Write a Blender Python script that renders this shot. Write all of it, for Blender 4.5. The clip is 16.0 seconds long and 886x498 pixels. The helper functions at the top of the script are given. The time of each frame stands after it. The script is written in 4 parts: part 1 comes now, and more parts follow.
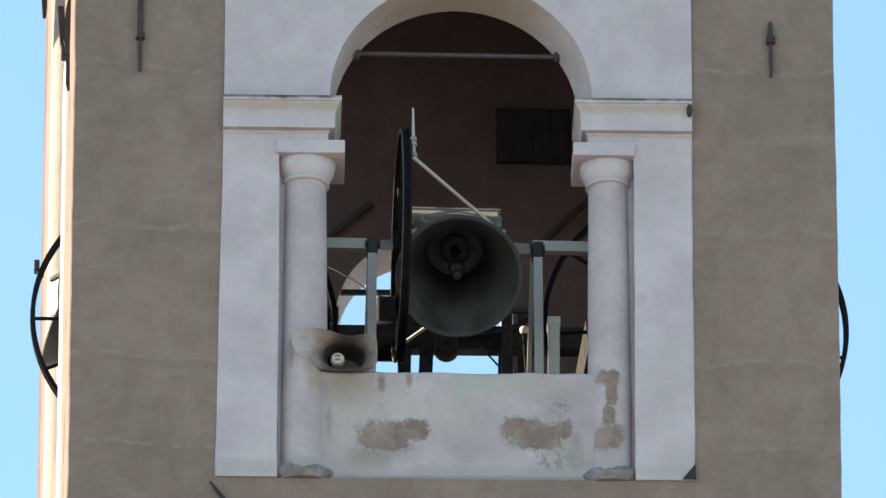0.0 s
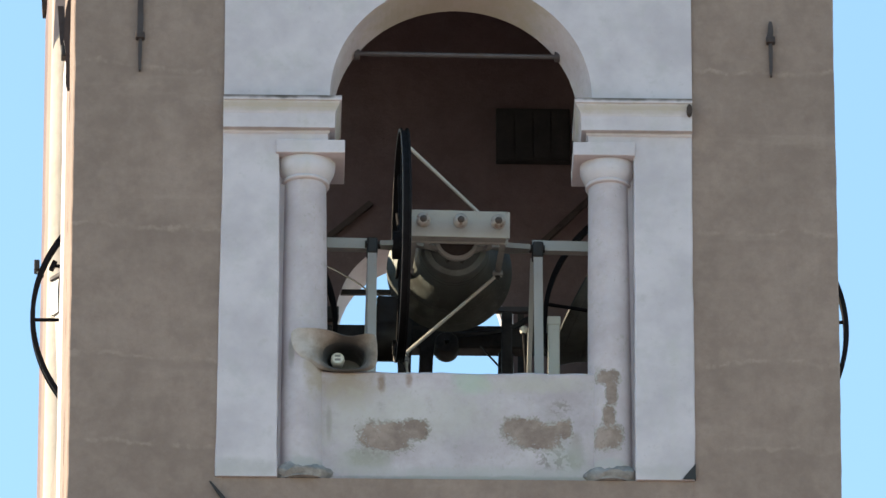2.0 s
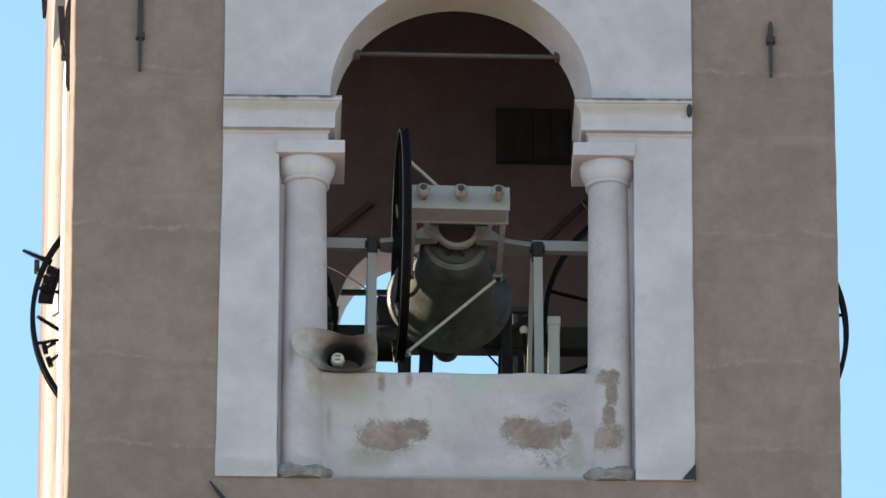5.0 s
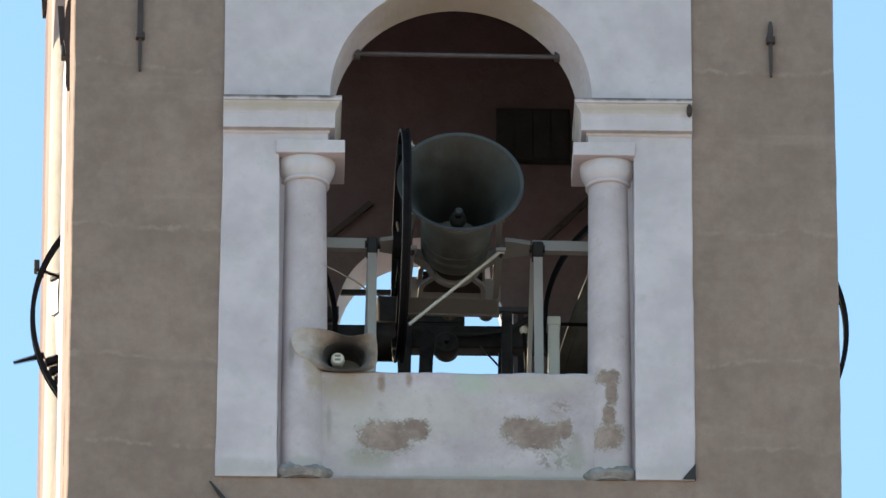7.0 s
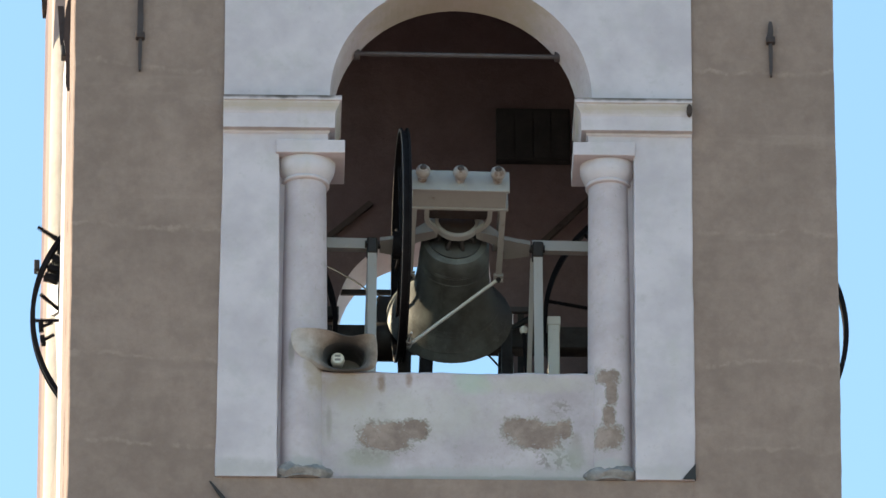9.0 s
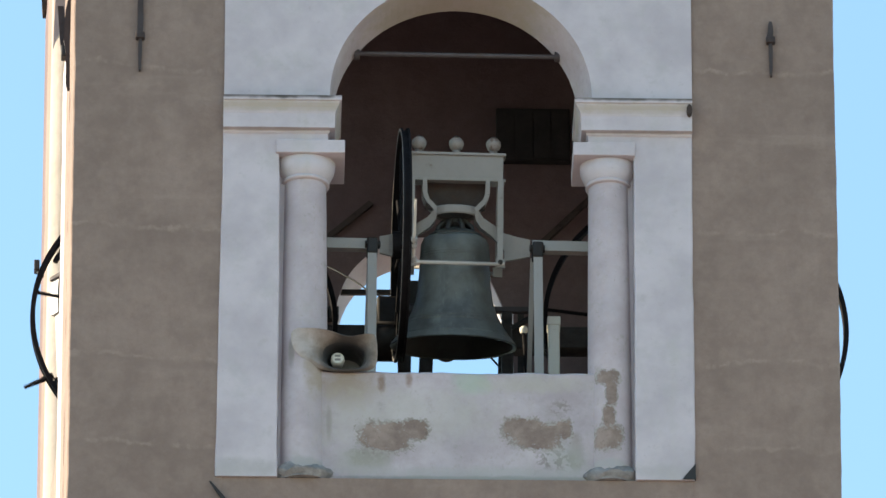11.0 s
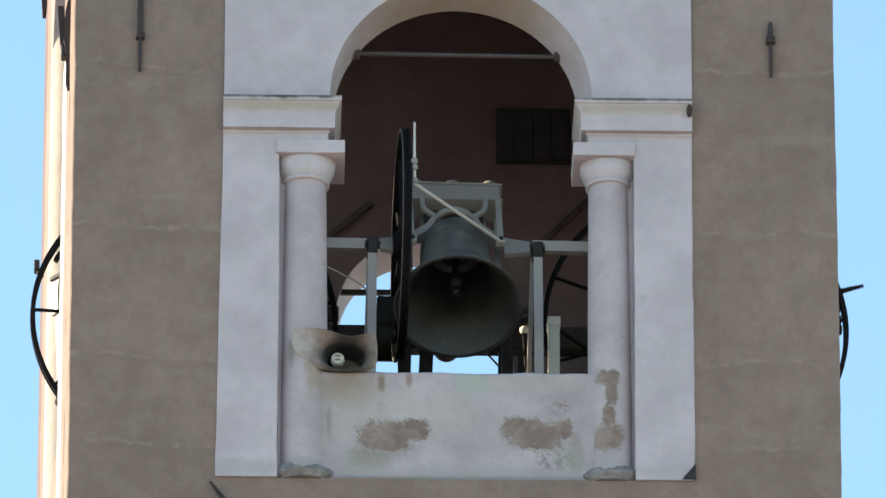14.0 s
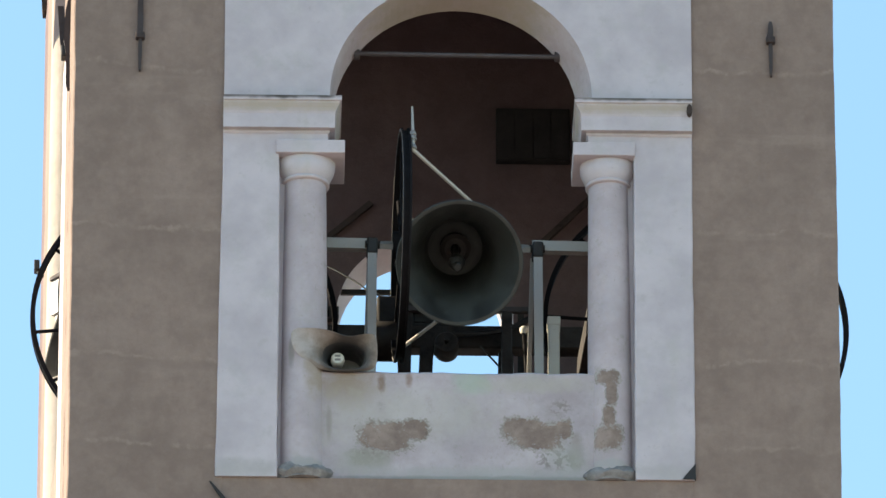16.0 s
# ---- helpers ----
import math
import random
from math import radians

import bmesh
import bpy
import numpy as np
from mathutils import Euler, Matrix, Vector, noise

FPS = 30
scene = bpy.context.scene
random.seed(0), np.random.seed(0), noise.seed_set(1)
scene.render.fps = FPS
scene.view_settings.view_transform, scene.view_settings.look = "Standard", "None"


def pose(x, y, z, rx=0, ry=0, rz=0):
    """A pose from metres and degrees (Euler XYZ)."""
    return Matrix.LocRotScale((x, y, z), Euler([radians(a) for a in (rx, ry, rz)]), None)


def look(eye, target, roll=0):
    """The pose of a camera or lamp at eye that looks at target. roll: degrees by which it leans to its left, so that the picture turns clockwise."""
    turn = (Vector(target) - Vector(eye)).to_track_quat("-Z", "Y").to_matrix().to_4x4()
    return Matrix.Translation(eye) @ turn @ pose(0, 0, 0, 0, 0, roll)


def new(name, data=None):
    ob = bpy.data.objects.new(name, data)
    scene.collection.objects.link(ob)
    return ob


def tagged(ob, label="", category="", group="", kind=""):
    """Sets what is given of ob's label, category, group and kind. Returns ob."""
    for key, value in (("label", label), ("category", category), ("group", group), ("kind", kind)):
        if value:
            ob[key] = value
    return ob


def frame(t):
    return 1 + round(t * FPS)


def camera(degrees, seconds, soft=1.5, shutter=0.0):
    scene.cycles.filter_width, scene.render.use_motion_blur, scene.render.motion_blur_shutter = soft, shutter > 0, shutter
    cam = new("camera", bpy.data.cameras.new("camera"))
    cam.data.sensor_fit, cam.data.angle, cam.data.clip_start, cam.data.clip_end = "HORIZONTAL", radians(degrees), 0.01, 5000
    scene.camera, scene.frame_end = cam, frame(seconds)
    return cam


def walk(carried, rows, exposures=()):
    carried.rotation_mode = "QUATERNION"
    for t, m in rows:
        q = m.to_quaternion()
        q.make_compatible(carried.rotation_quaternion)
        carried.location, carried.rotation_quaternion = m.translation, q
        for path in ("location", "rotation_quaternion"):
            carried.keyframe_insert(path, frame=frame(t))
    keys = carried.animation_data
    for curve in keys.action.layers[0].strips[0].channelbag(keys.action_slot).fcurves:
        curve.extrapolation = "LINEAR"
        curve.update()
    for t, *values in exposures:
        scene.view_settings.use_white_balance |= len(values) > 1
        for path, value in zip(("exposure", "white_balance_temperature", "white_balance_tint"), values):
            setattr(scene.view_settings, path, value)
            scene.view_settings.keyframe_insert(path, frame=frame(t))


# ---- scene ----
# A belfry high over the ground: x runs along the street front, y into the tower, z up.
cam = camera(4.593, 16.0, soft=1.5, shutter=0.12)
EYE, AIM = (-1.586, -75.719, 1.611), (0.0, 0.0, 40.2)
walk(cam, [(0.0, look(EYE, AIM)), (16.0, look(EYE, AIM))], [(0.0, 1.45, 7150, 7), (16.0, 1.45, 7150, 7)])

# ---- world, sun, exposure ----
SUN_TO = Vector((-0.88, 0.06, 0.45)).normalized()
world = bpy.data.worlds.new("sky")
scene.world = world
world.use_nodes = True
wn = world.node_tree
sky = wn.nodes.new("ShaderNodeTexSky")
sky.sky_type, sky.sun_disc = "NISHITA", False
sky.sun_elevation = math.asin(SUN_TO.z)
sky.sun_rotation = math.atan2(SUN_TO.x, SUN_TO.y)
sky.air_density, sky.dust_density, sky.ozone_density = 1.0, 0.0, 1.5
sky.altitude = 500
haze = wn.nodes.new("ShaderNodeMix")
haze.data_type, haze.blend_type = "RGBA", "MULTIPLY"
haze.inputs[0].default_value, haze.inputs[7].default_value = 1.0, (0.905, 1.02, 1.0, 1.0)
wn.links.new(sky.outputs[0], haze.inputs[6])
wn.links.new(haze.outputs[2], wn.nodes["Background"].inputs[0])
wn.nodes["Background"].inputs[1].default_value = 0.15
sun_data = bpy.data.lights.new("sun", "SUN")
sun_data.energy, sun_data.angle, sun_data.color = 5.0, radians(0.53), (1.0, 0.88, 0.70)
sun = new("sun", sun_data)
sun.matrix_world = look(SUN_TO * 90 + Vector((0, 0, 40)), (0, 0, 40))

# ---- plan ----
SHEAR = -0.072            # the side walls are not quite square to the front
XL, XR = -2.864, 3.040    # tower corners on the front
WALL, BACK_IN, BACK = 0.50, 3.87, 4.30
FLOOR, CEIL, TOP = 38.30, 44.60, 46.0
CX = 0.1165               # middle of the front opening
SPRING, R_ARCH = 41.52, 0.995


def S(x, y, z):
    return Vector((x + SHEAR * y, y, z))


# ---- materials ----
def material(name, rough=0.8, metal=0.0):
    m = bpy.data.materials.new(name)
    m.use_nodes = True
    b = m.node_tree.nodes["Principled BSDF"]
    b.inputs["Roughness"].default_value, b.inputs["Metallic"].default_value = rough, metal
    return m, m.node_tree.nodes, m.node_tree.links, b


def rgb(c):
    return (*c, 1.0)


def noise_tex(n, l, coord, scale, detail=6.0, rough=0.6, stretch=None):
    t = n.new("ShaderNodeTexNoise")
    t.inputs["Scale"].default_value, t.inputs["Detail"].default_value, t.inputs["Roughness"].default_value = scale, detail, rough
    if stretch:
        mp = n.new("ShaderNodeMapping")
        mp.inputs["Scale"].default_value = stretch
        l.new(coord, mp.inputs[0])
        coord = mp.outputs[0]
    l.new(coord, t.inputs["Vector"])
    return t.outputs["Fac"]


def ramp(n, l, fac, lo, hi, a=0.0, b=1.0):
    r = n.new("ShaderNodeMapRange")
    r.interpolation_type = "SMOOTHSTEP"
    for i, v in ((1, lo), (2, hi), (3, a), (4, b)):
        r.inputs[i].default_value = v
    l.new(fac, r.inputs[0])
    return r.outputs[0]


def mix(n, l, fac, a, b, mode="MIX"):
    x = n.new("ShaderNodeMix")
    x.data_type, x.blend_type = "RGBA", mode
    for sock, v in ((x.inputs[0], fac), (x.inputs[6], a), (x.inputs[7], b)):
        if isinstance(v, (int, float)):
            sock.default_value = v
        elif isinstance(v, tuple):
            sock.default_value = rgb(v)
        else:
            l.new(v, sock)
    return x.outputs[2]


def op(n, l, kind, a, b=0.0):
    x = n.new("ShaderNodeMath")
    x.operation = kind
    for sock, v in ((x.inputs[0], a), (x.inputs[1], b)):
        if isinstance(v, (int, float)):
            sock.default_value = v
        else:
            l.new(v, sock)
    return x.outputs[0]


def bump(n, l, b, height, strength, distance):
    x = n.new("ShaderNodeBump")
    x.inputs["Strength"].default_value, x.inputs["Distance"].default_value = strength, distance
    l.new(height, x.inputs["Height"])
    l.new(x.outputs[0], b.inputs["Normal"])


def world_pos(n):
    return n.new("ShaderNodeNewGeometry").outputs["Position"]


def make_render_coat(name, base, light, dark, seams=()):
    """Rough lime render: soft clouds, faint day-work bands, fine sand."""
    m, n, l, b = material(name, 0.95)
    p = world_pos(n)
    cloud = noise_tex(n, l, p, 0.9, 8, 0.65)
    streak = noise_tex(n, l, p, 1.6, 5, 0.6, (1.0, 1.0, 0.22))
    band = noise_tex(n, l, p, 1.1, 6, 0.6, (0.35, 0.35, 2.2))
    sand = noise_tex(n, l, p, 60, 4, 0.7)
    grit = noise_tex(n, l, p, 14, 5, 0.7)
    blotch = noise_tex(n, l, p, 4.5, 9, 0.72)
    run = noise_tex(n, l, p, 5.5, 6, 0.7, (1.0, 1.0, 0.10))
    col = mix(n, l, ramp(n, l, cloud, 0.33, 0.66), dark, base)
    col = mix(n, l, ramp(n, l, blotch, 0.40, 0.62, 0.0, 0.32), col, light)
    col = mix(n, l, ramp(n, l, blotch, 0.48, 0.36, 0.0, 0.42), col, dark)
    col = mix(n, l, ramp(n, l, run, 0.56, 0.72, 0.0, 0.35), col, dark)
    col = mix(n, l, ramp(n, l, streak, 0.55, 0.75, 0, 0.45), col, light)
    col = mix(n, l, ramp(n, l, band, 0.58, 0.68, 0, 0.4), col, light)
    if seams:
        sep = n.new("ShaderNodeSeparateXYZ")
        l.new(p, sep.inputs[0])
        for z in seams:
            off = op(n, l, "SUBTRACT", op(n, l, "ADD", sep.outputs[2], op(n, l, "MULTIPLY", op(n, l, "SUBTRACT", noise_tex(n, l, p, 1.3 + 0.1 * (z % 1), 6, 0.65), 0.5), 0.45)), z)
            edge = op(n, l, "MULTIPLY", ramp(n, l, op(n, l, "ABSOLUTE", off), 0.030, 0.004), ramp(n, l, run, 0.42, 0.60))
            col = mix(n, l, op(n, l, "MULTIPLY", edge, 0.75), col, light)
            col = mix(n, l, op(n, l, "MULTIPLY", ramp(n, l, off, -0.20, -0.01), ramp(n, l, off, 0.02, -0.02, 0, 0.28)), col, dark)
    col = mix(n, l, ramp(n, l, grit, 0.3, 0.7, 0.35, 0.0), col, dark)
    col = mix(n, l, ramp(n, l, sand, 0.35, 0.7, 0.16, 0.0), col, dark)
    l.new(col, b.inputs["Base Color"])
    bump(n, l, b, op(n, l, "ADD", op(n, l, "MULTIPLY", sand, 0.4), op(n, l, "MULTIPLY", grit, 1.2)), 0.55, 0.012)
    return m


def make_limewash(name, patches=(), grime_and_shade=(), dirt=0.45, shade=1.0):
    """White limewash with rain streaks and dirt; patches: bare render showing (x, z, half width, half height);
    tinted spots: stains, and shade put into the colour (x, z, half width, half height, colour, strength; below 0: in
    specks)."""
    m, n, l, b = material(name, 0.9)
    p = world_pos(n)
    sep = n.new("ShaderNodeSeparateXYZ")
    l.new(p, sep.inputs[0])
    cloud = noise_tex(n, l, p, 1.7, 7, 0.62)
    drip = noise_tex(n, l, p, 3.2, 6, 0.65, (1.0, 1.0, 0.12))
    fine = noise_tex(n, l, p, 26, 6, 0.7)
    blot = noise_tex(n, l, p, 7, 6, 0.7)
    col = mix(n, l, ramp(n, l, cloud, 0.3, 0.7), (0.353, 0.312, 0.331), (0.450, 0.398, 0.418))
    col = mix(n, l, ramp(n, l, drip, 0.56, 0.78, 0, 0.5), col, (0.38, 0.35, 0.315))
    col = mix(n, l, ramp(n, l, blot, 0.56, 0.76, 0, dirt), col, (0.30, 0.28, 0.26))
    speck = noise_tex(n, l, p, 17, 8, 0.75)
    col = mix(n, l, ramp(n, l, speck, 0.60, 0.72, 0, dirt), col, (0.27, 0.25, 0.235))
    tone = noise_tex(n, l, p, 3.6, 7, 0.7)
    col = mix(n, l, ramp(n, l, tone, 0.50, 0.70, 0, 0.5), col, (0.345, 0.325, 0.312))
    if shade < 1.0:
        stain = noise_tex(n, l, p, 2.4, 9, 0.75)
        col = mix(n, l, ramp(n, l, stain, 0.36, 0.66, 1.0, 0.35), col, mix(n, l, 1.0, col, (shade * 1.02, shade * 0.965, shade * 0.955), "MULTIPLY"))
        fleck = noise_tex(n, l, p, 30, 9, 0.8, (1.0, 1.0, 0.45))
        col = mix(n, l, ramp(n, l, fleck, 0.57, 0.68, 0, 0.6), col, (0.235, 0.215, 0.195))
    for x, z, w, h, tint, power in grime_and_shade:
        u = op(n, l, "DIVIDE", op(n, l, "SUBTRACT", sep.outputs[0], x), w)
        v = op(n, l, "DIVIDE", op(n, l, "SUBTRACT", sep.outputs[2], z), h)
        d = op(n, l, "ADD", op(n, l, "MULTIPLY", u, u), op(n, l, "MULTIPLY", v, v))
        d = op(n, l, "ADD", d, op(n, l, "MULTIPLY", op(n, l, "SUBTRACT", blot, 0.5), 2.4))
        spot = ramp(n, l, d, 1.2, -0.1, 0, abs(power))
        if power < 0:
            spot = op(n, l, "MULTIPLY", spot, ramp(n, l, fine, 0.46, 0.53))
        col = mix(n, l, spot, col, tint)
    height = op(n, l, "MULTIPLY", fine, 0.25)
    mask = None
    for x, z, w, h in patches:
        u = op(n, l, "DIVIDE", op(n, l, "SUBTRACT", sep.outputs[0], x), w)
        v = op(n, l, "DIVIDE", op(n, l, "SUBTRACT", sep.outputs[2], z), h)
        d = op(n, l, "ADD", op(n, l, "POWER", op(n, l, "ABSOLUTE", u), 3.5), op(n, l, "POWER", op(n, l, "ABSOLUTE", v), 3.5))
        mask = d if mask is None else op(n, l, "MINIMUM", mask, d)
    if mask is not None:
        wob = op(n, l, "ADD", op(n, l, "MULTIPLY", op(n, l, "SUBTRACT", blot, 0.5), 3.2),
                 op(n, l, "MULTIPLY", op(n, l, "SUBTRACT", noise_tex(n, l, p, 38, 7, 0.75), 0.5), 5.0))
        mask = op(n, l, "ADD", mask, wob)
        bare = ramp(n, l, mask, 1.05, 0.85)
        flake = ramp(n, l, op(n, l, "ADD", mask, op(n, l, "MULTIPLY", op(n, l, "SUBTRACT", fine, 0.5), 9.0)), 2.6, 1.2, 0, 0.7)
        col = mix(n, l, flake, col, (0.27, 0.245, 0.22))
        crumb = op(n, l, "ADD", op(n, l, "POWER", op(n, l, "MAXIMUM", mask, 0.0), 0.4), op(n, l, "MULTIPLY", op(n, l, "SUBTRACT", noise_tex(n, l, p, 28, 9, 0.8), 0.5), 5.5))
        col = mix(n, l, ramp(n, l, crumb, 1.25, 0.95, 0, 0.8), col, (0.20, 0.17, 0.145))
        coat = mix(n, l, ramp(n, l, tone, 0.38, 0.62), (0.160, 0.112, 0.094), (0.255, 0.190, 0.162))
        coat = mix(n, l, ramp(n, l, noise_tex(n, l, p, 34, 8, 0.8), 0.58, 0.68, 0, 0.40), coat, (0.34, 0.295, 0.27))
        coat = mix(n, l, ramp(n, l, noise_tex(n, l, p, 19, 8, 0.75), 0.44, 0.34, 0, 0.6), coat, (0.105, 0.082, 0.07))
        col = mix(n, l, op(n, l, "MULTIPLY", bare, 0.94), col, coat)
        height = op(n, l, "SUBTRACT", height, op(n, l, "MULTIPLY", bare, 0.9))
    l.new(col, b.inputs["Base Color"])
    bump(n, l, b, height, 0.5, 0.012)
    return m


def make_paint(name, colour, chip, rough=0.55, metal=0.0, amount=0.62, scale=9.0):
    """Worn paint or bare metal: two tones, dirt in patches."""
    m, n, l, b = material(name, rough, metal)
    p = n.new("ShaderNodeTexCoord").outputs["Object"]
    a = noise_tex(n, l, p, scale, 7, 0.68)
    c = noise_tex(n, l, p, scale * 5, 5, 0.7)
    col = mix(n, l, ramp(n, l, a, amount, amount + 0.14), colour, chip)
    col = mix(n, l, ramp(n, l, c, 0.55, 0.8, 0, 0.5), col, chip)
    l.new(col, b.inputs["Base Color"])
    l.new(ramp(n, l, a, 0.3, 0.7, rough - 0.12, rough + 0.15), b.inputs["Roughness"])
    bump(n, l, b, c, 0.25, 0.004)
    return m


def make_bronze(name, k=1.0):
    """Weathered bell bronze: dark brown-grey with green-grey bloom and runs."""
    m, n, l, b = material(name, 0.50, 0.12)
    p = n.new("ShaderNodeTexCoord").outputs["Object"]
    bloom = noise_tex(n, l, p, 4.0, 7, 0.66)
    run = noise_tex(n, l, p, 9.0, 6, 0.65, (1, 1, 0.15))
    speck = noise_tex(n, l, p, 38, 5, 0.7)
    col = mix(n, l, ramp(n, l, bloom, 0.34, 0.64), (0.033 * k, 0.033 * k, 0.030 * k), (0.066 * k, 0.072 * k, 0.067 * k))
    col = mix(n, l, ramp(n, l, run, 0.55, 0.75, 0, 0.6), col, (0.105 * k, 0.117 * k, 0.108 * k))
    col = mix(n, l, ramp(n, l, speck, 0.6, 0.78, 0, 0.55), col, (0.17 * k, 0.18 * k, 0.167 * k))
    l.new(col, b.inputs["Base Color"])
    l.new(ramp(n, l, bloom, 0.3, 0.7, 0.42, 0.66), b.inputs["Roughness"])
    bump(n, l, b, op(n, l, "ADD", op(n, l, "MULTIPLY", speck, 0.5), run), 0.3, 0.006)
    return m


M_BROWN = make_render_coat("brown_render", (0.227, 0.161, 0.132), (0.290, 0.216, 0.181), (0.163, 0.114, 0.093), (38.50, 39.24, 40.35, 41.75))
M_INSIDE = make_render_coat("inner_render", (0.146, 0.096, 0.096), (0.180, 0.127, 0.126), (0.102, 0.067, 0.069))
M_WHITE = make_limewash("limewash", (), [(-1.6, 38.30, 0.4, 0.10, (0.29, 0.275, 0.26), 0.6), (1.7, 38.30, 0.3, 0.08, (0.29, 0.275, 0.26), 0.5)])
M_PARAPET = make_limewash("limewash_parapet",
                          [(-0.446, 38.616, 0.175, 0.116), (-0.212, 38.672, 0.098, 0.078), (0.616, 38.692, 0.144, 0.08), (0.717, 38.632, 0.181, 0.102), (0.927, 38.686, 0.058, 0.072)],
                          [(-0.72, 39.04, 0.30, 0.22, (0.22, 0.165, 0.115), 0.85), (-0.87, 38.75, 0.03, 0.16, (0.17, 0.14, 0.12), 0.8),
                           (0.889, 38.426, 0.20, 0.11, (0.13, 0.108, 0.09), -0.95), (-0.577, 38.459, 0.16, 0.10, (0.15, 0.128, 0.11), -0.9), (0.9, 38.86, 0.10, 0.10, (0.17, 0.145, 0.125), -0.7),
                           (0.45, 38.26, 1.6, 0.035, (0.15, 0.14, 0.13), 0.9), (-0.55, 38.44, 0.20, 0.10, (0.20, 0.175, 0.145), 0.7), (1.02, 38.5, 0.07, 0.2, (0.2, 0.175, 0.15), 0.7), (0.22, 39.08, 0.18, 0.13, (0.27, 0.34, 0.26), 0.6),
                           (-0.62, 38.42, 0.28, 0.14, (0.28, 0.27, 0.24), 0.6), (0.95, 38.45, 0.2, 0.16, (0.29, 0.285, 0.26), 0.6),
                           (0.70, 39.06, 0.5, 0.08, (0.34, 0.31, 0.265), 0.6), (-0.35, 38.80, 0.9, 0.30, (0.38, 0.355, 0.32), 0.5),
                           (-0.47, 39.08, 0.04, 0.10, (0.17, 0.11, 0.08), 0.9), (-0.26, 39.09, 0.035, 0.07, (0.2, 0.13, 0.1), 0.8),
                           (0.4, 38.30, 1.2, 0.08, (0.30, 0.29, 0.275), 0.6)], 0.8, 0.76)
M_COLUMN_R = make_limewash("limewash_column", [(1.259, 39.119, 0.082, 0.055), (1.29, 38.982, 0.04, 0.101), (1.267, 38.775, 0.045, 0.086), (1.259, 38.6, 0.103, 0.098)],
                           [(1.29, 38.38, 0.25, 0.05, (0.30, 0.29, 0.28), 0.7)], 0.9, 0.84)
# brown stain by the horn; the thin dark mark paints in its shade
M_COLUMN_L = make_limewash("limewash_column_stained", [], [(-0.94, 39.15, 0.13, 0.30, (0.25, 0.20, 0.145), 0.8), (-1.16, 39.3, 0.03, 0.14, (0.2, 0.18, 0.16), 0.8),
                                                              (-1.05, 38.36, 0.3, 0.06, (0.27, 0.26, 0.25), 0.8)], 0.9, 0.84)
M_CREAM = make_render_coat("cream_coat", (0.35, 0.305, 0.275), (0.40, 0.36, 0.335), (0.30, 0.255, 0.222))
M_CEMENT = make_render_coat("broken_cement", (0.30, 0.275, 0.265), (0.47, 0.445, 0.44), (0.095, 0.088, 0.085))
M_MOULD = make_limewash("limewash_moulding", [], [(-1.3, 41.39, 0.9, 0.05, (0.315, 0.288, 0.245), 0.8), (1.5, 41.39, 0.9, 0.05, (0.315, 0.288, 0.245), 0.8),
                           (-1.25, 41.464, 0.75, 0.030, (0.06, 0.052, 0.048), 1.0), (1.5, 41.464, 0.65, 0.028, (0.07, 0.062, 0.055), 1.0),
                           # the shadow line under the fascia, painted in as a darker stripe
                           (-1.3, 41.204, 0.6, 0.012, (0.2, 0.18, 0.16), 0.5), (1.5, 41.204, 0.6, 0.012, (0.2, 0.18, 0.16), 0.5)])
# yellow stains; also darkened, so the soffit's shade is put into the colour
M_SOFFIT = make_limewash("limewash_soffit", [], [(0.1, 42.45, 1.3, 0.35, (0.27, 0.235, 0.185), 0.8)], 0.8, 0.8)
M_STEEL = make_paint("grey_painted_steel", (0.29, 0.275, 0.262), (0.20, 0.15, 0.11), 0.5, 0.0, 0.66)
M_HEAD = make_paint("pale_painted_steel", (0.205, 0.195, 0.185), (0.14, 0.115, 0.095), 0.7, 0.0, 0.62)
M_IRON = make_paint("dark_iron", (0.022, 0.019, 0.018), (0.055, 0.036, 0.026), 0.6, 0.4, 0.6)
M_RIM = make_paint("black_wheel_iron", (0.006, 0.005, 0.006), (0.016, 0.012, 0.012), 0.8, 0.0, 0.62)
M_RIM.node_tree.nodes["Principled BSDF"].inputs["Specular IOR Level"].default_value = 0.15
M_RUST = make_paint("rusty_iron", (0.030, 0.021, 0.018), (0.045, 0.028, 0.021), 0.8, 0.1, 0.5)
M_CROWN = make_paint("dark_crown_bronze", (0.022, 0.021, 0.020), (0.060, 0.060, 0.055), 0.6, 0.3, 0.55)
M_FINIAL = make_paint("stained_finial_paint", (0.20, 0.175, 0.16), (0.10, 0.065, 0.05), 0.6, 0.0, 0.5, 14.0)
M_BRONZE = make_bronze("bell_bronze", 1.30)
# darker copy of the bronze, with the bell mouth's shade put into it
M_BRONZE_SHADE = make_bronze("shaded_bell_bronze", 0.45)
M_WORN = make_paint("worn_rim_steel", (0.16, 0.145, 0.135), (0.05, 0.04, 0.035), 0.6, 0.0, 0.55)
M_ROD = make_paint("bright_rod", (0.42, 0.39, 0.35), (0.2, 0.14, 0.1), 0.5, 0.3, 0.64)
M_WOOD = make_paint("dark_timber", (0.026, 0.019, 0.016), (0.014, 0.011, 0.010), 0.8, 0.0, 0.5, 5.0)
M_BRACE = make_paint("dusty_timber", (0.060, 0.042, 0.038), (0.03, 0.022, 0.02), 0.9, 0.0, 0.5, 5.0)
M_HORN = make_paint("grey_horn", (0.16, 0.155, 0.15), (0.09, 0.08, 0.07), 0.45, 0.0, 0.6)
M_HORN_IN = make_paint("dark_horn_throat", (0.02, 0.02, 0.022), (0.03, 0.028, 0.026), 0.5, 0.0, 0.6)
